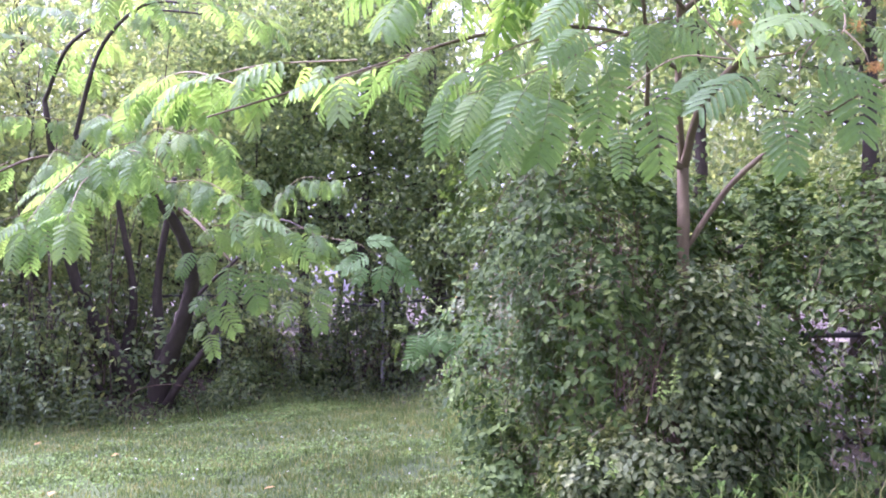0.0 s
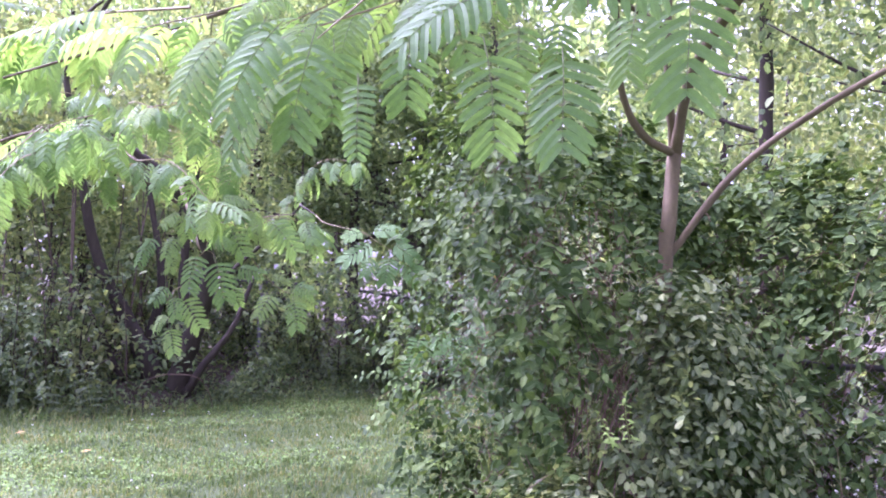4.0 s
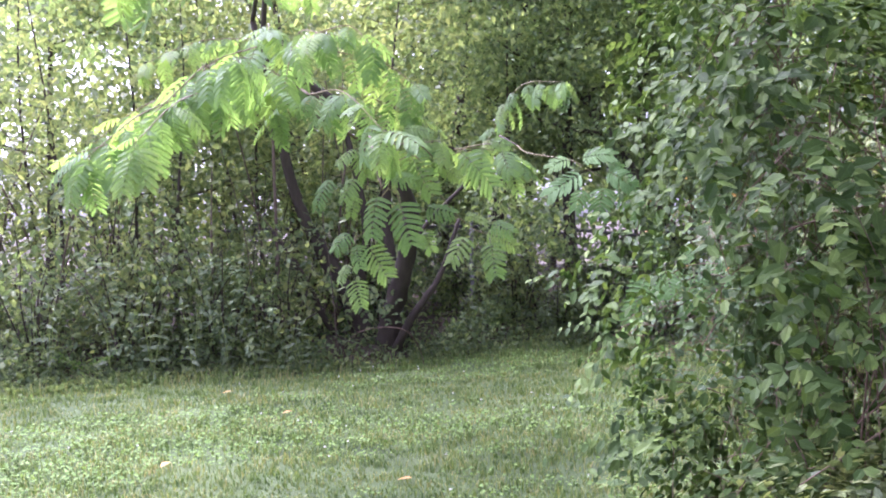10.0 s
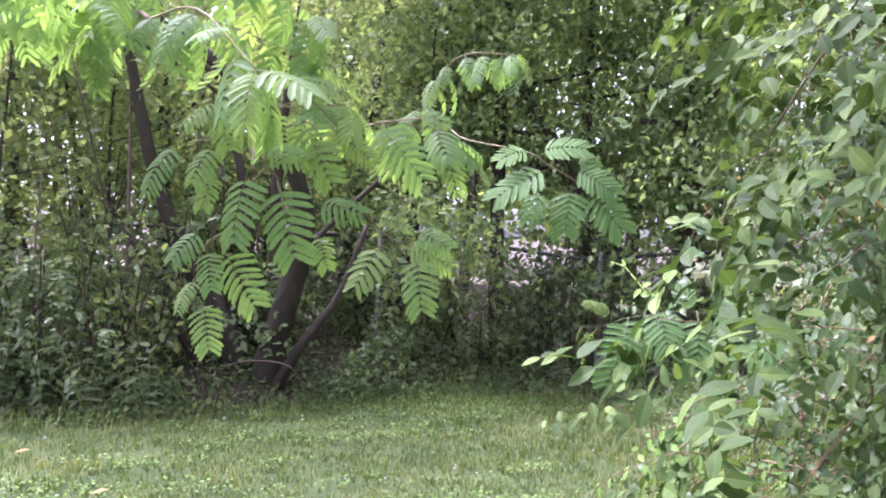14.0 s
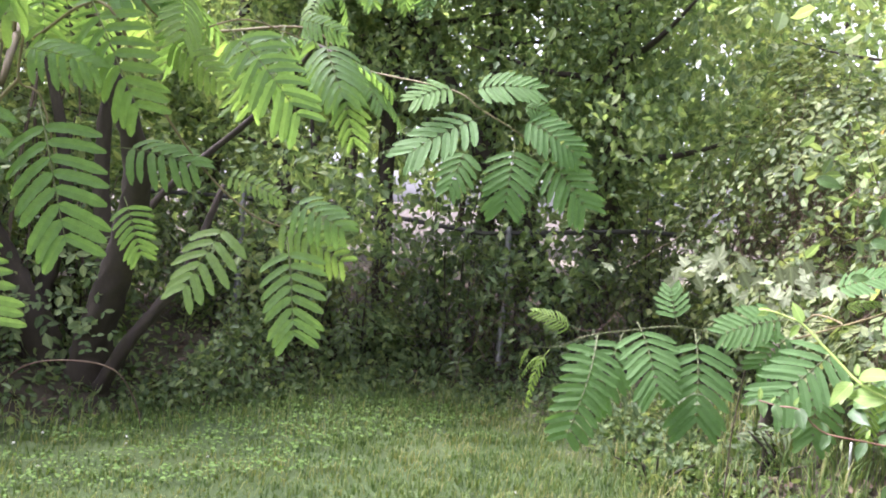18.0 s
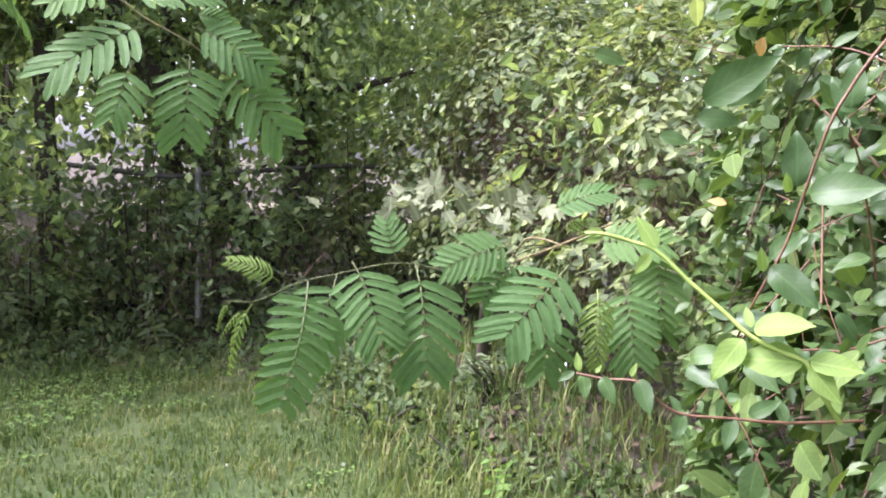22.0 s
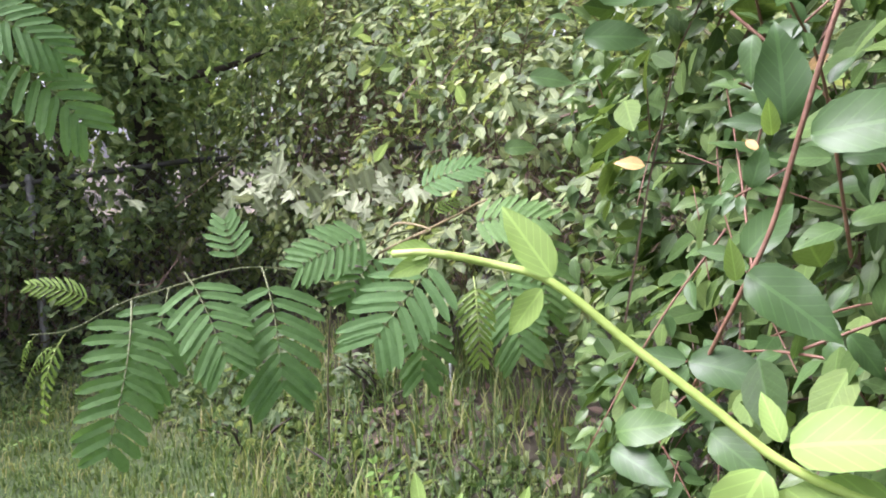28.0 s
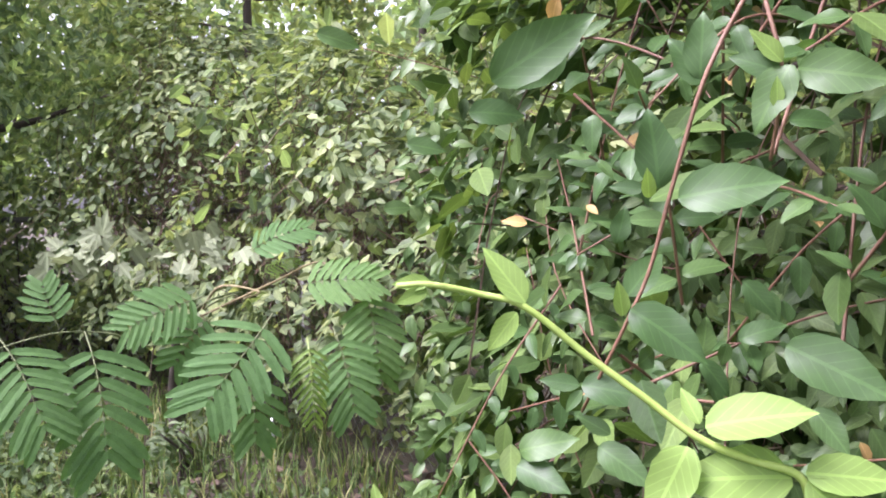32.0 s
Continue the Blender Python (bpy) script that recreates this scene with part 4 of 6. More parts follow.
BROAD_LEAVES = [
    (1.05, 2.45, 2.15, 1.23, 2.42, 2.1, 3),
    (0.97, 2.63, 2.18, 0.76, 2.54, 2.03, 1),
    (1.27, 2.66, 2.22, 1.28, 2.6, 1.95, 0),
    (1.19, 2.77, 2.19, 1.18, 2.72, 2.02, 0),
    (1.05, 2.67, 2.08, 1.07, 2.6, 1.86, 0),
    (1.03, 2.66, 2.04, 1.02, 2.64, 1.86, 6),
    (1.31, 2.6, 2.24, 1.49, 2.55, 2.15, 3),
    (0.74, 2.77, 2.38, 0.91, 2.77, 2.29, 0),
    (0.48, 2.93, 2.54, 0.34, 2.85, 2.35, 1),
    (0.62, 2.85, 2.59, 0.83, 2.89, 2.56, 1),
    (0.53, 3.0, 2.43, 0.36, 2.89, 2.27, 1),
    (0.33, 3.18, 2.29, 0.22, 3.11, 1.99, 1),
    (0.6, 2.92, 2.09, 0.62, 2.89, 1.88, 6),
]
HIGH_LEAVES = [
    (0.34, 3.21, 2.15, 0.25, 3.14, 1.94, 1),
    (1.0, 2.81, 2.45, 1.16, 2.79, 2.43, 3),
    (1.26, 2.71, 2.5, 1.24, 2.68, 2.37, 0),
    (1.4, 2.52, 2.42, 1.27, 2.51, 2.39, 1),
    (1.45, 2.64, 2.39, 1.54, 2.61, 2.27, 0),
    (1.43, 2.86, 2.4, 1.51, 2.82, 2.29, 1),
    (0.88, 2.75, 2.23, 0.76, 2.67, 2.13, 0),
    (0.17, 3.21, 2.27, 0.08, 3.13, 2.06, 1),
    (1.07, 2.88, 2.57, 0.93, 2.83, 2.49, 0),
    (0.8, 2.99, 2.43, 0.9, 2.99, 2.33, 0),
    (1.1, 2.84, 2.28, 1.07, 2.8, 2.18, 0),
    (1.53, 2.77, 2.56, 1.6, 2.74, 2.5, 1),
    (0.13, 3.01, 2.71, 0.07, 2.95, 2.61, 1),
]
OUTER_LEAVES = [
    (0.24, 3.31, 2.35, 0.21, 3.29, 2.14, 1),
    (0.41, 3.2, 2.28, 0.37, 3.18, 1.96, 0),
    (0.42, 3.33, 2.28, 0.44, 3.32, 2.03, 0),
    (0.43, 3.52, 2.42, 0.4, 3.52, 2.22, 1),
    (0.61, 3.39, 2.37, 0.63, 3.4, 2.09, 0),
    (0.26, 3.38, 2.2, 0.15, 3.31, 1.93, 1),
    (0.82, 3.39, 2.3, 0.88, 3.41, 1.97, 0),
    (0.7, 3.62, 2.47, 0.76, 3.65, 2.26, 5),
    (0.91, 3.49, 2.39, 0.92, 3.5, 2.18, 0),
    (1.03, 3.61, 2.43, 1.02, 3.61, 2.25, 0),
    (1.17, 3.53, 2.41, 1.25, 3.53, 2.25, 1),
    (1.29, 3.54, 2.4, 1.38, 3.53, 2.27, 0),
    (0.04, 3.44, 2.31, -0.01, 3.41, 2.05, 1),
]
place_fronds(silk_a, BROAD_LEAVES + HIGH_LEAVES + OUTER_LEAVES, FRONDS, rng)

# the silk tree at the wood's edge, whose limbs lean over the lawn
silk_b = thing("silk_tree", "leaning silk tree whose feathery limbs overhang the lawn", "tree", (-3.75, 11.35, 0.1))
TRUNKS = [
    ([(-3.7, 11.3, 0.0), (-3.58, 11.2, 0.5), (-3.3, 11.0, 1.1), (-3.05, 10.6, 1.8), (-3.2, 9.9, 2.55), (-3.9, 9.2, 3.2)], 0.15, 0.03),
    ([(-3.95, 11.35, 0.0), (-4.1, 11.3, 0.5), (-4.4, 11.2, 1.1), (-4.65, 10.9, 1.9), (-4.7, 10.2, 3.8)], 0.16, 0.03),
    ([(-3.8, 11.45, 0.0), (-3.72, 11.55, 0.8), (-3.72, 11.4, 1.7), (-3.4, 11.0, 3.0)], 0.1, 0.03),
    ([(-4.0, 11.45, 0.0), (-4.2, 11.5, 0.6), (-4.1, 11.6, 1.5), (-4.3, 11.4, 2.9)], 0.09, 0.03),
    ([(-3.6, 11.25, 0.0), (-3.3, 11.1, 0.45), (-2.95, 11.15, 0.95), (-2.75, 11.3, 1.6)], 0.06, 0.02),
    ([(-4.1, 11.3, 0.0), (-4.35, 11.05, 0.4), (-4.5, 10.9, 0.85), (-4.85, 10.7, 1.5)], 0.05, 0.015),
]
for pts, r0, r1 in TRUNKS:
    g = Geo()
    tube(g, smooth_line(pts, 9), r0, r1, 16, 0, 0.1, rng)
    part("trunk", g.mesh("trunk", [M_BARK], True), silk_b)
limb(silk_b, [(-3.5, 11.1, 0.9), (-3.15, 11.2, 1.5), (-2.5, 11.2, 2.1), (-2.05, 10.75, 2.4), (-1.81, 10.07, 2.37), (-1.54, 9.74, 2.25)], 0.03, 0.006, rng, "limb", M_BARK, 9)
limb(silk_b, [(-3.1, 10.2, 2.45), (-2.8, 9.3, 2.45), (-2.3, 8.4, 2.15), (-1.85, 7.65, 1.8)], 0.03, 0.009, rng)
limb(silk_b, [(-3.4, 9.8, 2.65), (-3.2, 8.9, 2.75), (-2.9, 8.2, 2.7), (-2.4, 7.6, 2.5)], 0.025, 0.009, rng)
limb(silk_b, [(-3.6, 9.5, 2.9), (-4.0, 8.7, 2.9), (-4.4, 8.0, 2.5)], 0.022, 0.009, rng)
OVERHEAD_TWIGS = [
    [(-2.4, 7.6, 2.5), (-1.95, 7.3, 2.45), (-1.55, 7.1, 2.15)],
    [(-2.9, 8.2, 2.7), (-2.6, 7.2, 2.7), (-2.3, 6.6, 2.6)],
    [(-2.9, 8.2, 2.7), (-3.1, 7.4, 2.6), (-3.15, 7.0, 2.4)],
    [(-2.9, 7.8, 2.65), (-2.75, 6.7, 2.4), (-2.6, 6.05, 2.05)],
    [(-3.1, 7.5, 2.6), (-2.9, 6.5, 2.3), (-2.85, 5.95, 1.98)],
    [(-4.2, 8.4, 2.8), (-4.4, 8.0, 2.55), (-4.5, 7.7, 2.3)],
    [(-3.8, 8.9, 2.95), (-3.7, 8.3, 2.9), (-3.6, 7.9, 2.7)],
]
BACK_TWIGS = [
    [(-3.9, 9.4, 3.2), (-3.4, 8.6, 3.3), (-3.0, 8.0, 3.1)],
    [(-3.0, 8.3, 2.8), (-2.6, 7.8, 3.0), (-2.2, 7.5, 2.9)],
    [(-4.5, 10.3, 3.6), (-4.9, 9.6, 3.5), (-5.1, 9.0, 3.2)],
    [(-2.3, 11.0, 2.4), (-1.8, 10.6, 2.9), (-1.3, 10.4, 2.9)],
]
ARCH_TWIGS = [
    [(-2.82, 6.97, 2.65), (-3.02, 6.48, 2.17), (-3.18, 6.21, 2.03)],
    [(-2.53, 7.16, 2.78), (-2.73, 6.91, 2.64), (-2.8, 6.77, 2.38)],
    [(-2.29, 7.52, 2.91), (-2.08, 7.63, 2.97), (-1.93, 7.62, 2.85)],
    [(-2.22, 7.71, 2.81), (-1.93, 7.88, 2.73), (-1.71, 7.91, 2.57)],
    [(-2.29, 7.83, 2.58), (-2.03, 7.87, 2.48), (-1.76, 7.91, 2.37)],
    [(-2.44, 7.45, 2.82), (-2.45, 7.38, 2.57), (-2.44, 7.29, 2.38)],
    [(-2.09, 7.99, 2.15), (-1.78, 8.04, 2.15), (-1.58, 8.02, 2.16)],
    [(-1.7, 8.63, 2.14), (-1.36, 8.65, 2.17), (-1.2, 8.61, 2.03)],
]
limb(silk_b, [(-2.51, 8.58, 2.25), (-2.56, 7.94, 2.4), (-2.74, 7.31, 2.54), (-2.82, 6.97, 2.65)], 0.014, 0.006, rng)
for tw in OVERHEAD_TWIGS + BACK_TWIGS + ARCH_TWIGS:
    leafy_twig(silk_b, tw, rng, start=0.0, every=0.085, length=(0.22, 0.36), el=(-68, -8))
BARE_TWIGS = [
    [(-2.1, 8.05, 2.0), (-1.85, 7.7, 2.12), (-1.75, 7.59, 1.96), (-1.78, 7.62, 1.81), (-1.73, 7.64, 1.77), (-1.68, 7.65, 1.6)],
    [(-1.78, 7.62, 1.81), (-1.86, 7.63, 1.72), (-1.88, 7.61, 1.56), (-1.99, 7.52, 1.47), (-2.02, 7.48, 1.36), (-1.98, 7.47, 1.22)],
    [(-2.0, 8.0, 1.98), (-1.62, 7.71, 2.03), (-1.53, 7.8, 1.84), (-1.43, 7.94, 1.64), (-1.3, 8.01, 1.51), (-1.19, 8.04, 1.47)],
    [(-1.9, 7.9, 2.1), (-1.61, 7.67, 2.13), (-1.54, 7.97, 2.02), (-1.44, 8.24, 2.11), (-1.36, 8.6, 2.12)],
    [(-2.05, 7.95, 1.95), (-2.0, 7.6, 1.95), (-2.14, 7.52, 1.9)],
    [(-1.54, 9.74, 2.25), (-1.34, 9.44, 2.15), (-0.92, 9.24, 2.06), (-0.78, 9.22, 1.98), (-0.63, 9.2, 1.9), (-0.53, 9.21, 1.82)],
]
for tw in BARE_TWIGS:
    limb(silk_b, tw, 0.005, 0.0025, rng, "twig", M_TWIG, 6)
# leaves on those twigs, from base to tip
HANGING_LEAVES = [
    (-1.91, 7.43, 2.07, -1.69, 7.48, 1.91, 3),
    (-1.96, 7.46, 2.08, -1.85, 7.45, 1.86, 0),
    (-1.96, 7.52, 2.09, -2.05, 7.35, 1.96, 3),
    (-2.11, 7.44, 1.9, -2.2, 7.33, 1.64, 1),
    (-1.98, 7.54, 1.9, -2.03, 7.4, 1.71, 3),
    (-2.03, 7.58, 1.78, -2.02, 7.5, 1.6, 0),
    (-1.85, 7.58, 1.8, -1.84, 7.47, 1.44, 0),
    (-1.72, 7.6, 1.75, -1.56, 7.55, 1.38, 0),
    (-1.8, 7.65, 1.9, -1.58, 7.67, 1.85, 3),
    (-1.66, 7.71, 2.04, -1.48, 7.72, 1.74, 0),
    (-1.58, 7.98, 1.99, -1.38, 8.0, 1.87, 1),
    (-1.55, 8.31, 2.1, -1.24, 8.35, 1.8, 0),
    (-1.39, 8.57, 2.18, -1.19, 8.59, 2.14, 1),
]
LOWER_LEAVES = [
    (-1.75, 7.74, 2.22, -1.5, 7.82, 2.19, 1),
    (-1.64, 7.88, 1.67, -1.39, 7.88, 1.62, 3),
    (-1.39, 7.99, 1.61, -1.2, 8.06, 1.55, 6),
    (-1.18, 8.01, 1.56, -0.99, 7.99, 1.47, 3),
    (-1.25, 8.04, 1.49, -1.0, 8.09, 1.38, 1),
    (-1.17, 7.96, 1.45, -1.08, 7.87, 1.16, 0),
    (-1.35, 8.01, 1.49, -1.44, 7.87, 1.26, 5),
    (-2.03, 7.53, 1.51, -2.1, 7.37, 1.37, 3),
    (-1.99, 7.49, 1.44, -1.91, 7.43, 1.24, 0),
    (-1.96, 7.57, 1.43, -1.75, 7.56, 1.17, 0),
    (-2.04, 7.51, 1.3, -2.07, 7.41, 1.14, 1),
    (-2.02, 7.51, 1.2, -1.92, 7.45, 0.97, 0),
    (-1.77, 8.15, 1.52, -1.67, 8.12, 1.33, 0),
]
REACHING_LEAVES = [
    (-0.89, 9.24, 2.06, -1.07, 9.11, 1.99, 3),
    (-0.85, 9.25, 2.05, -0.54, 9.24, 2.09, 1),
    (-0.76, 9.17, 1.96, -1.06, 9.03, 1.75, 0),
    (-0.64, 9.2, 1.86, -0.64, 9.09, 1.56, 0),
    (-0.63, 9.19, 1.95, -0.35, 9.15, 1.81, 1),
    (-0.54, 9.21, 1.82, -0.3, 9.14, 1.59, 0),
    (-0.63, 9.29, 2.01, -0.48, 9.31, 1.98, 2),
    (-0.86, 9.47, 1.85, -0.93, 9.41, 1.63, 5),
]
place_fronds(silk_b, HANGING_LEAVES + LOWER_LEAVES, FRONDS, rng)
place_fronds(silk_b, REACHING_LEAVES, SHADED_FRONDS, rng)


def upper_crown(tree, pts, r, n, rng, bark):
    """A high limb with leafy twigs all round it."""
    limb(tree, pts, r, r * 0.4, rng, "limb", bark)
    line = smooth_line(pts, 8)
    for k in range(n):
        a = line[int(rng.integers(len(line) // 4, len(line)))]
        az, d = rng.uniform(0, 6.283), rng.uniform(0.5, 0.9)
        b = a + np.array([d * math.cos(az), d * math.sin(az), rng.uniform(-0.15, 0.2)])
        leafy_twig(tree, [tuple(a), tuple((a + b) / 2 + np.array([0, 0, 0.06])), tuple(b)], rng, every=0.13, length=(0.32, 0.46), el=(-35, 5))


# two high limbs, mostly out of view, added to shade the bush and hedge
upper_crown(silk_a, [(1.5, 5.3, 4.1), (0.9, 5.3, 4.25), (0.0, 5.4, 4.2), (-0.9, 5.6, 4.0)], 0.016, 9, rng, M_SILK_BARK)
upper_crown(silk_a, [(1.52, 5.5, 3.3), (2.3, 5.6, 3.9), (3.2, 5.7, 4.2), (4.2, 5.8, 4.2)], 0.02, 9, rng, M_SILK_BARK)
upper_crown(silk_a, [(1.53, 5.4, 3.3), (0.9, 4.7, 3.55), (0.2, 4.3, 3.55), (-0.6, 4.1, 3.3)], 0.014, 8, rng, M_SILK_BARK)
upper_crown(silk_a, [(1.7, 3.5, 3.2), (1.2, 3.3, 3.35), (0.6, 3.2, 3.25), (0.0, 3.3, 3.05)], 0.01, 6, rng, M_SILK_BARK)
# high limbs hardly in view, added to throw shade on the far lawn
upper_crown(silk_b, [(-3.9, 9.2, 3.2), (-3.5, 8.8, 4.0), (-3.0, 8.6, 4.4), (-2.5, 8.5, 4.4)], 0.025, 4, rng, M_BARK)
upper_crown(silk_b, [(-4.7, 10.2, 3.8), (-4.2, 9.8, 4.4), (-3.4, 9.7, 4.7), (-2.6, 9.8, 4.7)], 0.025, 5, rng, M_BARK)

# a sapling at the side fence
silk_c = thing("silk_tree_sapling", "young silk tree arching out low from the fence", "tree", (0.85, 10.9, 0.0))
limb(silk_c, [(0.85, 10.95, -0.02), (0.84, 10.85, 0.5), (0.8, 10.6, 0.95)], 0.05, 0.03, rng, "trunk", M_BARK)

limb(silk_c, [(0.8, 10.6, 0.95), (0.8, 10.0, 1.12), (0.75, 9.5, 1.2), (0.49, 9.09, 1.22), (0.33, 9.06, 1.11), (0.2, 9.04, 1.16), (0.05, 9.01, 1.18), (-0.13, 8.98, 1.15), (-0.27, 8.96, 1.12), (-0.4, 8.91, 1.07), (-0.5, 8.9, 1.07)], 0.0035, 0.0014, rng, "twig", M_GREENTWIG)
limb(silk_c, [(0.8, 10.3, 1.02), (0.98, 9.8, 1.2), (1.02, 9.4, 1.3), (1.0, 9.2, 1.2)], 0.006, 0.003, rng, "twig", M_TWIG)
limb(silk_c, [(0.79, 10.2, 1.05), (0.76, 9.8, 1.2), (0.74, 9.3, 1.22), (0.62, 9.1, 1.22)], 0.006, 0.003, rng, "twig", M_TWIG)
SAPLING_LEAVES = [
    (-0.25, 8.87, 1.14, -0.33, 8.66, 0.75, 6),
    (-0.15, 8.97, 1.15, -0.25, 8.87, 0.86, 0),
    (-0.11, 8.88, 1.2, -0.01, 8.7, 0.96, 0),
    (0.1, 8.91, 1.19, 0.13, 8.73, 0.85, 0),
    (0.06, 9.01, 1.19, 0.03, 9.08, 1.33, 5),
    (0.45, 8.95, 1.26, 0.2, 8.94, 1.16, 1),
    (0.48, 8.98, 1.2, 0.34, 8.95, 1.05, 3),
    (0.59, 8.79, 1.21, 0.35, 8.69, 0.96, 0),
    (0.53, 8.84, 1.05, 0.51, 8.74, 0.84, 5),
    (0.63, 9.1, 1.35, 0.83, 9.03, 1.45, 1),
    (0.74, 8.96, 1.25, 0.97, 8.81, 1.28, 1),
    (0.79, 8.82, 1.14, 0.81, 8.69, 0.88, 0),
    (0.93, 8.88, 1.25, 0.94, 8.76, 0.95, 1),
]
SAPLING_TIPS = [
    (0.68, 8.75, 1.13, 0.67, 8.67, 0.87, 2),
    (-0.33, 8.92, 1.13, -0.51, 8.92, 1.2, 2),
    (0.67, 9.09, 1.29, 0.81, 9.05, 1.34, 2),
    (-0.41, 8.91, 1.06, -0.5, 8.85, 0.83, 2),
    (-0.43, 8.9, 1.04, -0.53, 8.87, 0.94, 2),
    (-0.48, 8.88, 1.07, -0.53, 8.86, 0.98, 2),
]
place_fronds(silk_c, SAPLING_LEAVES, SHADED_FRONDS, rng)
place_fronds(silk_c, SAPLING_TIPS[:3], [YOUNG_FROND] * 7, rng)
place_fronds(silk_c, SAPLING_TIPS[3:], [TENDRIL] * 7, rng)


# faded orange blossoms on the silk tree
def build_blossom(parent, p, rng):
    g = Geo()
    k = 90
    d = unit(rng.standard_normal((k, 3)) + np.array([0, 0, -0.5]))
    scatter(g, kite_leaf(0.1), np.tile(p, (k, 1)) + 0.009 * rng.standard_normal((k, 3)), d, rng.standard_normal((k, 3)), rng.uniform(0.01, 0.022, k))
    part("blossom", g.mesh("blossom", [M_FLOWER]), parent, "faded orange tassel blossom")


for p in ((1.32, 2.70, 2.35), (1.29, 2.55, 2.18), (1.32, 2.57, 2.19), (1.44, 2.79, 2.50), (1.48, 2.80, 2.49), (0.94, 2.70, 2.36), (-2.6, 7.9, 2.5)):
    build_blossom(silk_a if p[0] > 0 else silk_b, np.array(p), rng)


# ---- broadleaf trees ----
def build_tree(label, x, y, height, radius, low, n, size, seed, mat, lean=(0, 0), r=0.09, ivy=0, clumps=90, name="broadleaf_tree", category="tree"):
    """A tapered trunk, limbs and a crown of leaf clumps with gaps."""
    rng = np.random.default_rng(seed)
    z0 = float(ground_z(x, y))
    base = thing(name, label, category, (x, y, z0))
    top = np.array([x + lean[0], y + lean[1], z0 + height * 0.92])
    k = np.linspace(0, 1, 6)
    line = np.array([[x + lean[0] * t + 0.12 * math.sin(4 * t + seed), y + lean[1] * t + 0.1 * math.cos(3 * t + seed) - 0.1 * math.cos(seed), z0 - 0.1 + (height * 0.92 + 0.1) * t] for t in k])
    sl = smooth_line(line, 5)
    g = Geo()
    tube(g, sl, r, r * 0.2, 10, 0, 0.06, rng)
    trunk = part("trunk", g.mesh("trunk", [M_BARK], True), base)
    centres = []
    nl = 9
    for i in range(nl):
        t = low / height + (0.95 - low / height) * (i + rng.random()) / nl
        a = np.array([np.interp(t, np.linspace(0, 1, len(sl)), sl[:, j]) for j in range(3)])
        az = rng.uniform(0, 6.283)
        reach = radius * rng.uniform(0.6, 1.0) * (1 - 0.45 * t)
        b = a + np.array([math.cos(az) * reach, math.sin(az) * reach, rng.uniform(0.1, 0.5) * reach])
        m = (a + b) / 2 + np.array([0, 0, -0.05 * reach])
        g = Geo()
        tube(g, smooth_line([a, m, b], 4), r * 0.38 * (1 - 0.6 * t), r * 0.06, 6)
        part("limb", g.mesh("limb", [M_BARK], True), base)
        for _ in range(clumps // nl):
            q = rng.uniform(0.3, 1.15)
            centres.append(a + (b - a) * q + rng.standard_normal(3) * np.array([0.45, 0.45, 0.35]) * (0.3 + 0.35 * radius))
    c = np.array(centres)
    c = c[c[:, 2] > z0 + low * 0.8]
    pick = rng.integers(0, len(c), n)
    spread = rng.uniform(0.16, 0.4, len(c))[pick]
    p = c[pick] + rng.standard_normal((n, 3)) * spread[:, None] * np.array([1, 1, 0.55])
    nrm = unit(np.array([0, 0, 0.8]) + 0.7 * rng.standard_normal((n, 3)) + 0.35 * unit(p - c[pick]))
    ax = unit(rng.standard_normal((n, 3)) + np.array([0, 0, -0.5]))
    g = Geo()
    scatter(g, HEX if y < 13.5 else KITE, p, ax, nrm, rng.uniform(size * 0.6, size * 1.25, n))
    part("crown", g.mesh("crown", [mat]), base, kind="stuff")
    if ivy:
        t = rng.random(ivy) ** 1.3 * 0.75
        a = np.stack([np.interp(t, np.linspace(0, 1, len(sl)), sl[:, j]) for j in range(3)], -1)
        d = unit(rng.standard_normal((ivy, 3)) * np.array([1, 1, 0.1]))
        p = a + d * (r * 0.9 + rng.exponential(0.09, ivy))[:, None]
        g = Geo()
        scatter(g, HEX, p, unit(d * 0.3 + np.array([0, 0, -0.8]) + 0.4 * rng.standard_normal((ivy, 3))), d + 0.5 * rng.standard_normal((ivy, 3)), rng.uniform(0.05, 0.09, ivy))
        part("ivy", g.mesh("ivy", [M_TREE]), base, "dark ivy climbing the trunk", "stuff")
    return base


DARK, PALE = "tall broadleaf tree in dense dark green leaf", "slim broadleaf tree with light yellow-green leaves"
build_tree("ivy-clad tree trunk standing at the fence", -0.22, 13.95, 7.2, 2.8, 1.9, 11000, 0.09, 101, M_TREE, (0.1, 0.3), 0.15, 2600)
build_tree("leaning ivy-covered tree at the fence", -0.3, 14.05, 6.6, 2.4, 2.2, 9000, 0.09, 102, M_TREE, (-3.4, 0.8), 0.14, 1500)
TREES = [(-2.2, 14.2, 9.0, 2.6, 1.5, 9000, M_TREE), (-4.3, 14.6, 8.5, 2.6, 1.8, 8000, M_TREE), (-6.0, 13.2, 9.5, 2.4, 4.2, 4600, M_TREE_LIGHT),
         (-7.6, 12.2, 8.6, 2.3, 4.4, 4000, M_TREE_LIGHT), (-9.3, 11.4, 8.5, 2.4, 4.2, 4500, M_TREE), (-8.9, 14.0, 10.0, 2.7, 2.0, 7000, M_TREE_LIGHT),
                  (-1.2, 14.7, 7.5, 2.3, 1.2, 9000, M_TREE), (-3.3, 14.1, 7.0, 2.0, 1.2, 8000, M_TREE)]
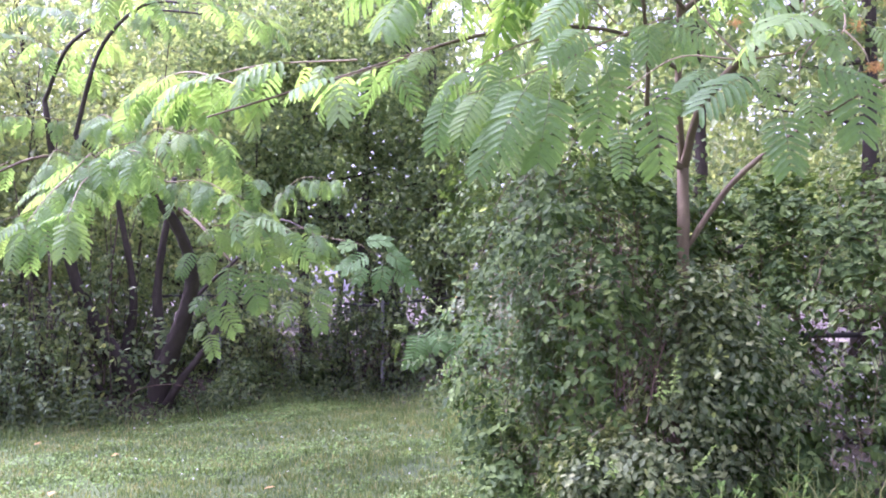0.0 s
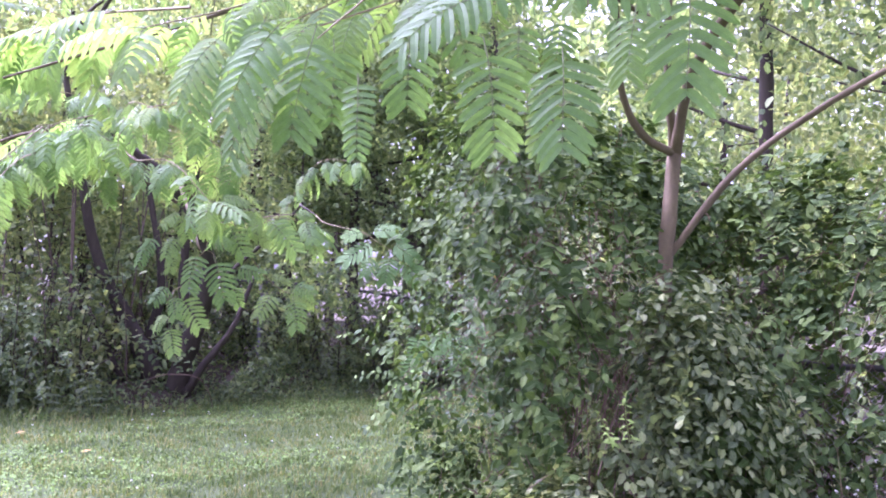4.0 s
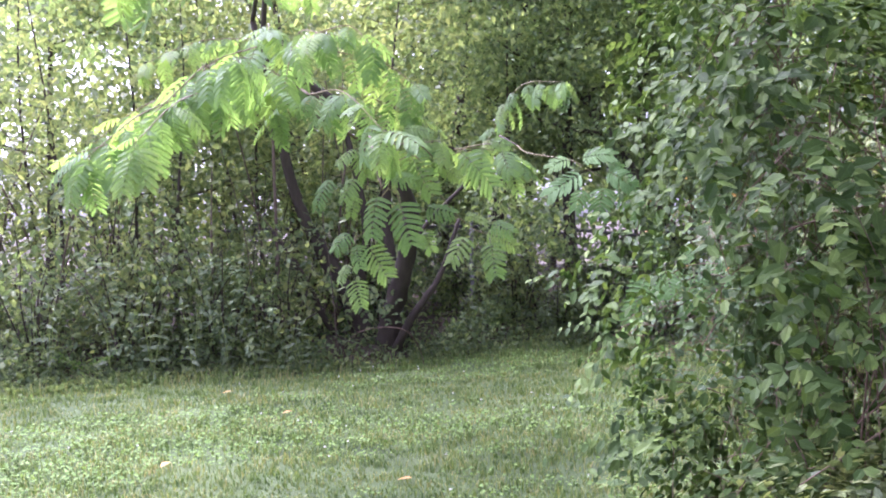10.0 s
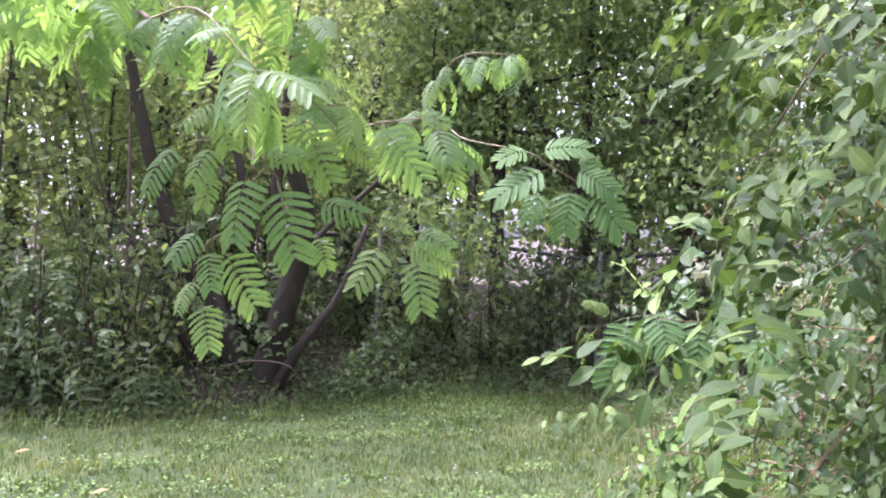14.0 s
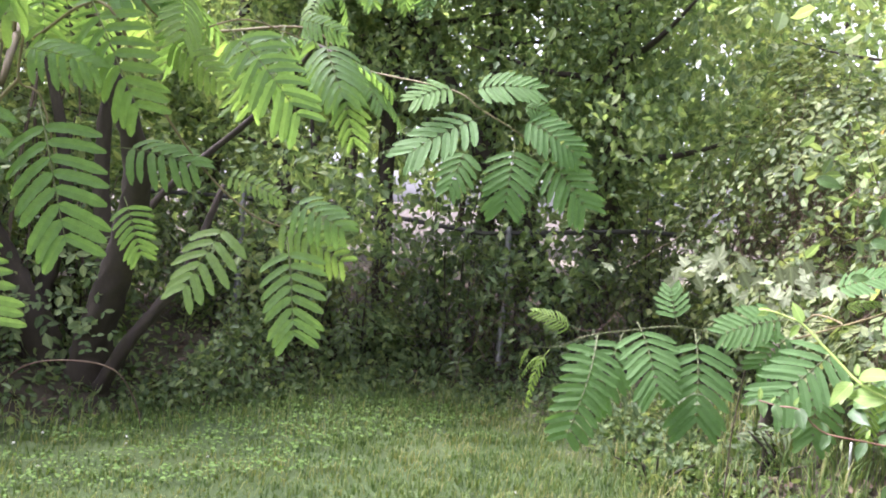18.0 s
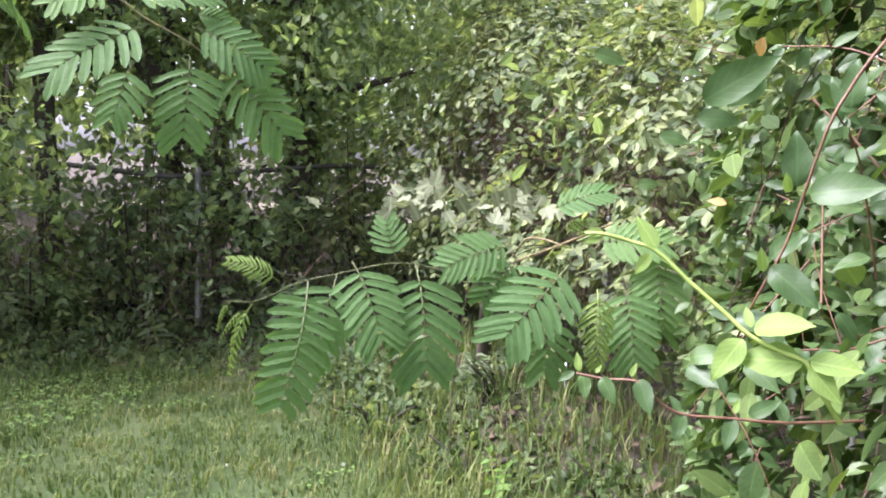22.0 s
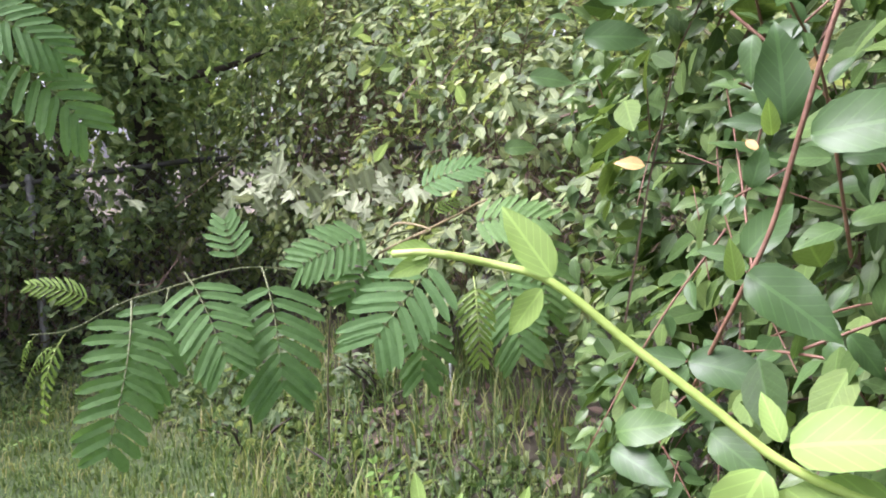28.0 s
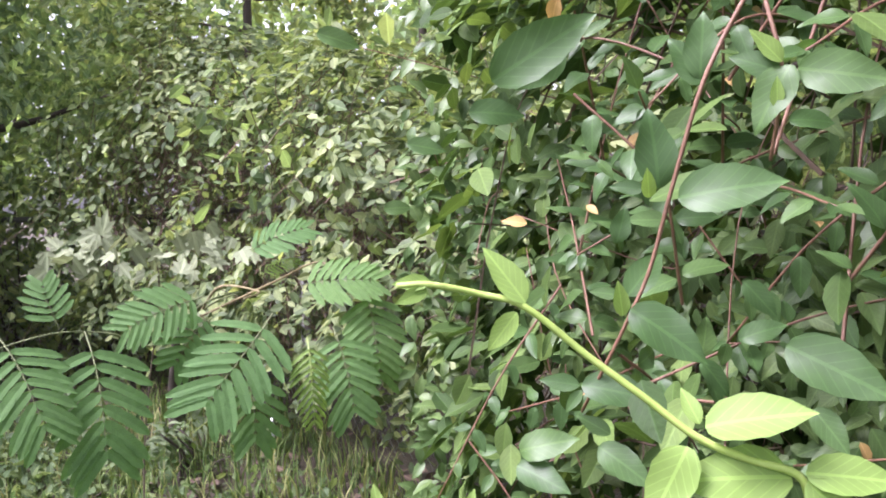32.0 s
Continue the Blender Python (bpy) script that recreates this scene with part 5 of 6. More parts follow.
TREES += [(3.0, 9.4, 7.0, 2.0, 2.2, 5500, M_TREE), (4.2, 9.0, 7.5, 2.2, 1.6, 5500, M_TREE), (3.6, 13.6, 5.0, 2.0, 1.6, 4000, M_TREE_LIGHT), (5.6, 10.8, 8.5, 2.8, 1.4, 9000, M_TREE_LIGHT),
         (7.2, 9.0, 7.5, 2.8, 1.2, 8000, M_TREE), (-11.5, 10.2, 8.0, 2.8, 3.4, 5000, M_TREE),
         (-5.0, 17.5, 10.0, 3.0, 2.0, 7000, M_TREE_LIGHT), (-1.0, 18.0, 11.0, 3.2, 2.0, 8000, M_TREE), (3.5, 18.0, 9.0, 3.2, 1.6, 6000, M_TREE_LIGHT),
         (-9.0, 18.5, 10.0, 3.2, 1.8, 7000, M_TREE), (7.5, 15.0, 10.0, 3.2, 1.4, 8000, M_TREE)]
for i, (x, y, h, rad, low, n, mat) in enumerate(TREES):
    h *= 1.0 if x > -3.5 else 0.8 if x > -5.5 else 0.68
    n *= 1.5 if x > 1 else 1.5 if x > -3.5 else 1.7 if x > -5.5 else 1.7
    build_tree(PALE if mat is M_TREE_LIGHT else DARK, x, y, h, rad, low * (0.7 if x > -5.5 else 0.42), int(n), 0.095 if y < 15.3 else 0.17, 110 + i, mat, (0.5 * math.sin(i * 2.1), 0.4 * math.cos(i * 1.7)), 0.06 + 0.008 * h * (0.6 + 0.3 * math.sin(i)))



# thin saplings in the undergrowth
for i, (x, y, h) in enumerate(((-5.3, 11.3, 4.6), (-5.9, 10.4, 4.2), (-6.7, 10.6, 5.2), (-7.3, 9.9, 4.4), (-6.2, 11.9, 5.5), (-8.2, 10.4, 5.0), (-2.6, 13.6, 5.0), (-4.4, 12.6, 5.6))):
    build_tree("thin woodland sapling with sparse small leaves", x, y, h, 1.2, 1.6, 1300, 0.09, 160 + i, M_TREE_LIGHT if i % 2 else M_TREE, (0.4 * math.sin(i * 3.0), -0.3), 0.028, 0, 45, "sapling")


# ---- undergrowth ----
def build_shrub(label, x, y, height, radius, n, size, seed, mat=M_SHRUB, stems=9):
    rng = np.random.default_rng(seed)
    z0 = float(ground_z(x, y))
    base = thing("shrub", label, "shrub", (x, y, z0))
    pts = []
    for i in range(stems):
        az, rr = rng.uniform(0, 6.283), radius * rng.uniform(0.2, 0.95)
        h = height * rng.uniform(0.45, 1.15)
        line = smooth_line([(x + 0.1 * math.cos(az), y + 0.1 * math.sin(az), z0 - 0.03), (x + 0.5 * rr * math.cos(az), y + 0.5 * rr * math.sin(az), z0 + h * 0.55), (x + rr * math.cos(az + 0.3), y + rr * math.sin(az + 0.3), z0 + h)], 6)
        g = Geo()
        tube(g, line, 0.012, 0.004, 5)
        part("stem", g.mesh("stem", [M_BARK], True), base)
        t = 1 - rng.random(n // stems) ** 1.4 * 0.9
        k = np.linspace(0, 1, len(line))
        p = np.stack([np.interp(t, k, line[:, j]) for j in range(3)], -1)
        pts.append(p + rng.standard_normal(p.shape) * radius * rng.uniform(0.16, 0.4) * np.array([1, 1, 0.8]))
    p = np.concatenate(pts)
    p[:, 2] = np.maximum(p[:, 2], z0 + 0.05)
    m = len(p)
    g = Geo()
    scatter(g, HEX, p, unit(rng.standard_normal((m, 3)) + np.array([0, 0, -0.35])), unit(np.array([0, 0, 0.9]) + 0.6 * rng.standard_normal((m, 3))), rng.uniform(size * 0.6, size * 1.3, m))
    part("foliage", g.mesh("foliage", [mat]), base, kind="stuff")


SHRUBS = [(-7.6, 8.9, 1.6, 0.9), (-6.6, 8.9, 1.2, 0.7), (-6.9, 10.3, 1.9, 0.9), (-5.7, 9.6, 1.2, 0.7), (-5.9, 11.2, 1.9, 0.9), (-4.9, 10.5, 1.2, 0.7), (-5.0, 11.8, 1.7, 0.9),
          (-8.6, 9.6, 1.9, 1.0), (-4.6, 12.7, 1.6, 0.8), (-2.6, 12.9, 1.0, 0.6), (-1.6, 13.7, 1.3, 0.6), (-0.9, 13.5, 0.9, 0.5), (0.5, 13.6, 1.4, 0.7), (-3.6, 13.9, 1.1, 0.7), (-9.6, 8.4, 2.4, 1.0), (-4.5, 10.4, 1.0, 0.7), (-5.2, 9.9, 1.3, 0.7), (-4.2, 12.0, 1.0, 0.7), (-6.1, 9.5, 1.2, 0.7)]
SHRUBS += [(-9.5 + 0.82 * i, 14.0 + 0.9 * math.sin(i * 2.3) + 0.25 * (i % 3), (2.0 if i < 6 else 1.15) + 0.5 * math.sin(i * 1.3), 1.0) for i in range(17) if i not in (9, 11)]
for i, (x, y, h, rad) in enumerate(SHRUBS):
    build_shrub("leafy green shrub in the undergrowth at the lawn's edge", x, y, h, rad, int((520 if y < 13.4 else 900) * h * rad), 0.085, 200 + i, M_SHRUB if i % 3 else M_TREE_LIGHT)


for i, (x, y, h, rad) in enumerate(((0.55, 10.0, 0.16, 0.34), (1.05, 9.5, 0.2, 0.26), (0.25, 10.7, 0.18, 0.34), (0.85, 10.5, 0.22, 0.36), (1.12, 8.4, 0.2, 0.26))):
    build_shrub("low dark leafy growth along the side fence", x, y, h, rad, 110, 0.04, 260 + i, M_VINE, 6)


# leafy thicket: along the left border, before the fence and behind it
rng = np.random.default_rng(45)
THICKET = [(x, float(lawn_edge(x)) + 0.85 + 0.25 * math.sin(3.1 * x), 0.55 + 0.18 * math.sin(2.3 * x), 0.75, 0.6, 0.75, 0.07, M_SHRUB) for x in np.arange(-9.6, -4.2, 0.95)]
THICKET += [(x, float(lawn_edge(x)) + 2.3 + 0.3 * math.sin(2.1 * x), 1.15 + 0.3 * math.sin(1.7 * x), 0.95, 0.7, 1.25, 0.085, M_TREE if k % 2 else M_TREE_LIGHT) for k, x in enumerate(np.arange(-9.8, -3.6, 1.1))]
THICKET += [(x, 13.0 + 0.15 * math.sin(5 * x), 0.45 + 0.15 * math.sin(3.3 * x), 0.6, 0.4, 0.55 + 0.12 * math.sin(4.1 * x), 0.07, M_TREE) for x in np.arange(-3.0, -1.6, 0.85)]
THICKET += [(x, 15.0 + 0.5 * math.sin(2.7 * x), 0.95 + 0.25 * math.sin(1.9 * x), 0.8, 0.6, 1.15, 0.11, M_TREE if k % 3 else M_SHRUB) for k, x in enumerate(np.arange(-5.2, 4.2, 1.05)) if k not in (3, 4, 5)]
THICKET += [(x, 8.6 + 0.4 * math.sin(2.7 * x), 0.9, 0.9, 0.6, 1.1, 0.11, M_TREE) for x in np.arange(3.0, 7.5, 1.2)]
for k, (x, y, z, rx, ry, rz, lf, mat) in enumerate(THICKET):
    build_mound("shrub", "dense leafy shrub crowding the shaded wood's edge", [(x, y, z, rx, ry, rz), (x + 0.3 * math.sin(k * 2.0), y, z * 0.6, rx * 0.8, ry * 0.9, rz * 0.7)], int(4200 if lf < 0.09 else 2400), (lf * 0.6, lf * 1.2), 400 + k, 0, mat=mat, length=(0.2, 0.55), lumps=0.3, category="shrub")


def build_weeds():
    """Low leafy growth along the lawn's border and tall grass by the fences."""
    rng = np.random.default_rng(41)
    n = 26000
    x = rng.uniform(-9.5, 1.5, n)
    y = lawn_edge(x) + 0.05 + 0.2 * np.sin(x * 5.1) * np.sin(x * 2.3) + np.abs(rng.standard_normal(n)) * 0.75
    bare = (((x + 3.45) / 0.85) ** 2 + ((y - 10.7) / 0.42) ** 2 < 1) & (rng.random(n) < 0.8)
    x, y = x[~bare], y[~bare]
    n = len(x)
    z = ground_z(x, y) + rng.random(n) * (0.06 + 0.36 * np.clip(wave(np.stack([x, y, 0 * x], -1), 3.5, 2) + 0.3, 0, 1.6)) * np.clip((y - lawn_edge(x)) / 0.5, 0.3, 1) * np.where(x > -0.4, 0.4, 1.0)
    g = Geo()
    scatter(g, HEX, np.stack([x, y, z], -1), unit(rng.standard_normal((n, 3)) + np.array([0, -0.3, 0])), unit(np.array([0, 0, 1.0]) + 0.5 * rng.standard_normal((n, 3))), rng.uniform(0.03, 0.09, n))
    tagged(new("weeds", g.mesh("weeds", [M_SHRUB])), "low leafy weeds along the shaded border", "weeds", kind="stuff")
    n = 3600
    x = np.concatenate([rng.uniform(-9, 1.4, n), rng.uniform(0.0, 1.5, n), rng.uniform(1.9, 4.5, n // 4)])
    y = np.concatenate([lawn_edge(x[:n]) + 0.3 * rng.standard_normal(n) + 0.1, rng.uniform(8.4, 12.0, n), 5.1 + 0.25 * rng.standard_normal(n // 4)])
    m = len(x)
    h = rng.uniform(0.08, 0.2, m) * np.where(x > 1.9, 3.5, np.where(x > 0.0, 1.4, 1.0))
    az = rng.uniform(0, 6.283, m)
    b = np.stack([x, y, ground_z(x, y) - 0.01], -1)
    o = np.stack([np.cos(az), np.sin(az), 0 * az], -1)
    sd = np.stack([-np.sin(az), np.cos(az), 0 * az], -1) * rng.uniform(0.002, 0.0045, m)[:, None]
    up = np.array([0, 0, 1.0])
    q1, q2 = b + o * (h * 0.15)[:, None] + up * (h * 0.6)[:, None], b + o * (h * 0.5)[:, None] + up * (h * 0.95)[:, None]
    v = np.stack([b - sd, b + sd, q1 - sd, q1 + sd, q2], 1)
    f = np.array([(0, 1, 3), (0, 3, 2), (2, 3, 4)])[None] + (np.arange(m) * 5)[:, None, None]
    g = Geo().add(v.reshape(-1, 3), f.reshape(-1, 3), np.tile(np.array([(0.3, 0), (0.7, 0), (0.3, 0.6), (0.7, 0.6), (0.45, 1.0)]), (m, 1)))
    tagged(new("tall_grass", g.mesh("tall_grass", [M_GRASS])), "long unmown grass along the fence and border", "grass", kind="stuff")
    n = 9000
    x, y = rng.uniform(-9, 4, n), rng.uniform(9, 22, n)
    keep = y > lawn_edge(np.minimum(x, 1.2)) + 0.1
    x, y = x[keep], y[keep]
    m = len(x)
    g = Geo()
    scatter(g, HEX, np.stack([x, y, ground_z(x, y) + 0.012], -1), unit(rng.standard_normal((m, 3)) * np.array([1, 1, 0.2])), unit(np.array([0, 0, 1.0]) + 0.35 * rng.standard_normal((m, 3))), rng.uniform(0.04, 0.1, m))
    tagged(new("leaf_litter", g.mesh("leaf_litter", [M_DRY])), "dry brown fallen leaves under the trees", "leaf litter", kind="stuff")


build_weeds()


def build_undergrowth_stems():
    """Thin bare stems standing in the thicket."""
    rng = np.random.default_rng(43)
    g = Geo()
    for k in range(40):
        x = rng.uniform(-9.0, -3.9)
        y = float(lawn_edge(x)) + rng.uniform(0.7, 3.2)
        h = rng.uniform(1.2, 3.4)
        a, b = rng.standard_normal(2) * 0.26 * h
        z0 = float(ground_z(x, y))
        r = rng.uniform(0.006, 0.02)
        tube(g, smooth_line([(x, y, z0 - 0.02), (x + 0.4 * a, y + 0.3 * b, z0 + 0.5 * h), (x + a, y + b, z0 + h)], 5), r, r * 0.4, 5, 0, 0.1, rng)
    tagged(new("undergrowth_stems", g.mesh("undergrowth_stems", [M_THICKET], True)), "thin brown bare stems standing in the thicket", "stems", kind="stuff")


build_undergrowth_stems()


def build_far_woods():
    """The wood goes on behind the fence: trunks and high crowns, and a pale gravel road past it."""
    rng = np.random.default_rng(51)
    n = 64000
    k = 420
    a = rng.uniform(-75, 75, k)
    d = rng.uniform(18, 38, k)
    c = np.stack([-1 + d * np.sin(np.radians(a)), 4 + d * np.cos(np.radians(a)), rng.uniform(2.4, 10.5, k)], -1)
    c = c[(a > -36) | (c[:, 2] > 5.5) | (rng.random(k) < 0.35)]
    pick = rng.integers(0, len(c), n)
    p = c[pick] + rng.standard_normal((n, 3)) * np.array([1.3, 1.3, 0.8])
    p[:, 2] = np.maximum(p[:, 2], 1.4)
    g = Geo()
    scatter(g, KITE, p, unit(rng.standard_normal((n, 3))), unit(np.array([0, 0, 0.7]) + 0.8 * rng.standard_normal((n, 3))), rng.uniform(0.26, 0.52, n))
    for q in c[::6]:
        if not 25.5 < q[1] < 32.5:
            tube(g, smooth_line([(q[0], q[1], -0.05), (q[0] + 0.2, q[1], 3.0), (q[0] + 0.1, q[1], max(q[2], 5.0))], 4), rng.uniform(0.09, 0.17), 0.05, 6, 1)
    tagged(new("far_woods", g.mesh("far_woods", [M_TREE, M_BARK])), "distant hazy green wood behind the fence", "woods", kind="stuff")
    x, y = np.meshgrid(np.linspace(-45, 45, 61), np.linspace(26.5, 31.5, 9), indexing="ij")
    x, y = x.ravel(), y.ravel()
    i, j = np.meshgrid(np.arange(60), np.arange(8), indexing="ij")
    q = (i * 9 + j).ravel()
    f = np.concatenate([np.stack([q, q + 9, q + 10], -1), np.stack([q, q + 10, q + 1], -1)])
    yy = y + 1.2 * np.sin(x * 0.08)
    g = Geo().add(np.stack([x, yy, ground_z(x, yy) + 0.02 - 0.03 * np.abs(y - 29) / 2.5], -1), f)
    tagged(new("road", g.mesh("road", [M_GRAVEL], True)), "pale gravel road glimpsed behind the wood", "road", kind="structure")


build_far_woods()

# ---- small things by the fence ----
g = Geo()
tube(g, smooth_line([(1.13, 10.27, -0.02), (1.135, 10.28, 0.25), (1.14, 10.3, 0.52)], 4), 0.007, 0.007, 8)
rod = thing("metal_stake", "thin bright metal stake leaning by the fence", "stake", (1.13, 10.27, 0))
part("rod", g.mesh("rod", [M_BRIGHT], True), rod)

# ---- near honeysuckle shoots ----
LEAVES = [broad_leaf(w, b, f, c) for w, b, f, c in ((0.5, 0.16, 0.3, 0.02), (0.54, 0.26, 0.22, 0.035), (0.44, 0.08, 0.36, 0.015), (0.5, 0.34, 0.2, 0.03))]


def leaf_mesh(t, mat):
    return Geo().add(*t).mesh("leaf", [mat], True)


LEAF_DARK = [leaf_mesh(t, M_VINE_ONE) for t in LEAVES]
LEAF_YOUNG = [leaf_mesh(t, M_YOUNG) for t in LEAVES]
LEAF_LANCE = [leaf_mesh(oval_leaf(w, b, 0.25, 0.7), M_FORB) for w, b in ((0.34, 0.35), (0.3, 0.5))]
LEAF_WEED = [leaf_mesh(t, M_WEED) for t in (OVAL, POINTED, OVAL, POINTED)]
LEAF_YELLOW = [leaf_mesh(t, M_YELLOW) for t in (OVAL, POINTED, OVAL, POINTED)]


def set_leaf(parent, data, p, axis, normal, size, name="leaf", label=""):
    x = Vector(axis).normalized()
    y = Vector(normal).cross(x).normalized()
    z = x.cross(y)
    m = Matrix((x, y, z)).transposed().to_4x4()
    ob = new(name, data)
    ob.parent = parent
    ob.matrix_parent_inverse = Matrix.Translation(-parent.location) if parent.type == 'EMPTY' else Matrix()
    ob.matrix_basis = Matrix.Translation(p) @ m @ Matrix.Diagonal((size, size, size, 1))
    return tagged(ob, label)


def vine(parent, pts, rng, r=0.0022, every=0.07, size=(0.045, 0.065), kinds=None, stem=None, face=(-0.5, -0.7, 0.6), first=0.5, name="vine"):
    """A stem with leaves in opposite pairs, growing smaller to the tip."""
    kinds = kinds or LEAF_DARK
    line = smooth_line(pts, 6)
    o = np.array(pts[0], float)
    g = Geo()
    tube(g, line, r, r * 0.55, 6)
    st = part(name, g.mesh(name, [stem or M_STEM], True), parent)
    d = np.linalg.norm(np.diff(line, axis=0), axis=1)
    s = np.concatenate([[0], np.cumsum(d)])
    turn = rng.uniform(0, 3.14)
    for i, q in enumerate(np.arange(every * first, s[-1], every)):
        p = Vector([np.interp(q, s, line[:, j]) for j in range(3)])
        e = Vector([np.interp(q + 0.01, s, line[:, j]) - np.interp(q - 0.01, s, line[:, j]) for j in range(3)]).normalized()
        fc = Vector(face) + Vector(rng.standard_normal(3)) * 0.35
        side = e.cross(fc).normalized()
        fade = 1 - 0.45 * q / s[-1]
        for sg in (-1, 1):
            ax = side * sg + e * rng.uniform(0.2, 0.7) + Vector((0, 0, -0.25)) + fc * rng.uniform(-0.25, 0.2)
            set_leaf(st, kinds[int(rng.integers(len(kinds)))], p + ax.normalized() * 0.004, ax, fc + Vector((0, 0, 0.3)), rng.uniform(*size) * fade)
    if every < 1:
        e = Vector(line[-1] - line[-3]).normalized()
        fc = Vector(face)
        for sg in (-1, 1):
            set_leaf(st, kinds[int(rng.integers(len(kinds)))], line[-1], e + e.cross(fc).normalized() * 0.5 * sg, fc, rng.uniform(*size) * 0.6)
    return st


rng = np.random.default_rng(61)
def place_leaves(parent, rows, rng, dark=None):
    """Leaves from base to tip, upper side to the open lawn; the last number picks the shape, 9 a young leaf."""
    for x, y, z, tx, ty, tz, k in rows:
        ax = Vector((tx - x, ty - y, tz - z))
        face = (Vector(PATH_END) - Vector((x, y, z))).normalized() + Vector((0, 0, 0.35)) + Vector(rng.standard_normal(3)) * 0.12
        kinds = LEAF_YOUNG if k == 9 else dark or LEAF_DARK
        set_leaf(parent, kinds[k % 4 if k < 9 else 2], (x, y, z), ax, face, ax.length)


def bare_vine(pts, r, mat, name):
    g = Geo()
    tube(g, smooth_line(pts, 6), r, r * 0.7, 8)
    return part(name, g.mesh(name, [mat], True), bush)


# the pale young shoot that reaches out over the lawn
shoot = bare_vine([(-0.125, 6.719, 1.475), (-0.113, 6.712, 1.475), (-0.093, 6.705, 1.47), (-0.078, 6.693, 1.464), (-0.057, 6.679, 1.443), (-0.039, 6.664, 1.425), (-0.024, 6.65, 1.409), (-0.009, 6.637, 1.4), (0.005, 6.623, 1.394), (0.013, 6.622, 1.379), (0.034, 6.621, 1.35)][::-1], 0.0019, M_GREENSTEM, "young_shoot")
SHOOT_LEAVES = [
    (-0.078, 6.693, 1.466, -0.09, 6.705, 1.49, 2),
    (-0.081, 6.695, 1.462, -0.09, 6.705, 1.445, 2),
    (-0.113, 6.712, 1.476, -0.127, 6.72, 1.476, 2),
    (-0.114, 6.713, 1.473, -0.128, 6.715, 1.468, 2),
    (-0.021, 6.648, 1.413, -0.001, 6.611, 1.426, 0),
    (-0.027, 6.652, 1.405, -0.053, 6.648, 1.379, 1),
    (-0.022, 6.65, 1.414, -0.022, 6.66, 1.428, 2),
    (0.004, 6.625, 1.393, -0.036, 6.649, 1.395, 1),
    (0.007, 6.621, 1.395, 0.027, 6.592, 1.396, 0),
    (0.007, 6.62, 1.392, 0.014, 6.598, 1.372, 1),
]
place_leaves(shoot, SHOOT_LEAVES, rng, LEAF_YOUNG)
# the reddish stem with large leaves
stem = bare_vine([(0.16, 6.76, 1.648), (0.134, 6.754, 1.621), (0.121, 6.76, 1.596), (0.108, 6.765, 1.566), (0.099, 6.78, 1.508), (0.092, 6.791, 1.463), (0.083, 6.802, 1.431), (0.078, 6.815, 1.405), (0.08, 6.843, 1.367)], 0.0016, M_STEM, "vine")
STEM_LEAVES = [
    (0.094, 6.784, 1.513, 0.091, 6.784, 1.563, 1),
    (0.102, 6.776, 1.507, 0.134, 6.723, 1.519, 0),
    (0.088, 6.79, 1.513, 0.073, 6.805, 1.516, 2),
    (0.087, 6.785, 1.508, 0.079, 6.778, 1.525, 9),
    (0.082, 6.798, 1.439, 0.099, 6.752, 1.415, 1),
    (0.085, 6.803, 1.447, 0.113, 6.8, 1.475, 0),
    (0.078, 6.803, 1.448, 0.064, 6.815, 1.451, 2),
    (0.075, 6.797, 1.436, 0.069, 6.794, 1.458, 9),
    (0.07, 6.831, 1.388, 0.096, 6.791, 1.384, 0),
    (0.069, 6.832, 1.388, 0.049, 6.849, 1.392, 2),
    (0.069, 6.83, 1.385, 0.059, 6.835, 1.371, 2),
]
place_leaves(stem, STEM_LEAVES, rng)
# broad leaves above and below it
spray_high = bare_vine([(0.26, 6.84, 1.75), (0.2, 6.79, 1.65), (0.193, 6.77, 1.588), (0.2, 6.785, 1.53)], 0.0018, M_STEM, "vine")
HIGH_SPRAY = [
    (0.078, 6.934, 1.597, 0.12, 6.867, 1.638, 2),
    (0.195, 6.765, 1.591, 0.168, 6.774, 1.551, 1),
    (0.198, 6.762, 1.588, 0.213, 6.706, 1.576, 0),
    (0.192, 6.769, 1.593, 0.177, 6.782, 1.616, 9),
    (0.163, 6.807, 1.582, 0.145, 6.82, 1.616, 1),
    (0.16, 6.809, 1.586, 0.157, 6.803, 1.63, 1),
    (0.193, 6.769, 1.586, 0.171, 6.794, 1.601, 0),
    (0.185, 6.768, 1.563, 0.183, 6.766, 1.583, 9),
    (0.145, 6.929, 1.621, 0.116, 6.957, 1.595, 0),
    (0.115, 7.021, 1.584, 0.154, 6.993, 1.584, 1),
    (0.041, 7.162, 1.67, 0.08, 7.146, 1.659, 0),
]
MID_SPRAY = [
    (0.19, 6.767, 1.408, 0.205, 6.701, 1.384, 0),
    (0.203, 6.815, 1.405, 0.224, 6.792, 1.419, 1),
    (0.24, 6.841, 1.442, 0.253, 6.82, 1.416, 0),
    (0.193, 6.749, 1.369, 0.192, 6.723, 1.347, 1),
    (0.169, 6.82, 1.393, 0.18, 6.801, 1.371, 3),
    (0.043, 6.864, 1.342, 0.06, 6.83, 1.357, 1),
    (0.04, 6.863, 1.333, 0.051, 6.824, 1.325, 0),
    (0.084, 6.832, 1.345, 0.09, 6.792, 1.332, 3),
    (0.091, 6.828, 1.353, 0.077, 6.845, 1.365, 2),
    (0.164, 6.897, 1.474, 0.171, 6.892, 1.502, 1),
    (0.123, 7.195, 1.504, 0.149, 7.181, 1.506, 1),
    (0.145, 7.181, 1.569, 0.179, 7.16, 1.563, 0),
]
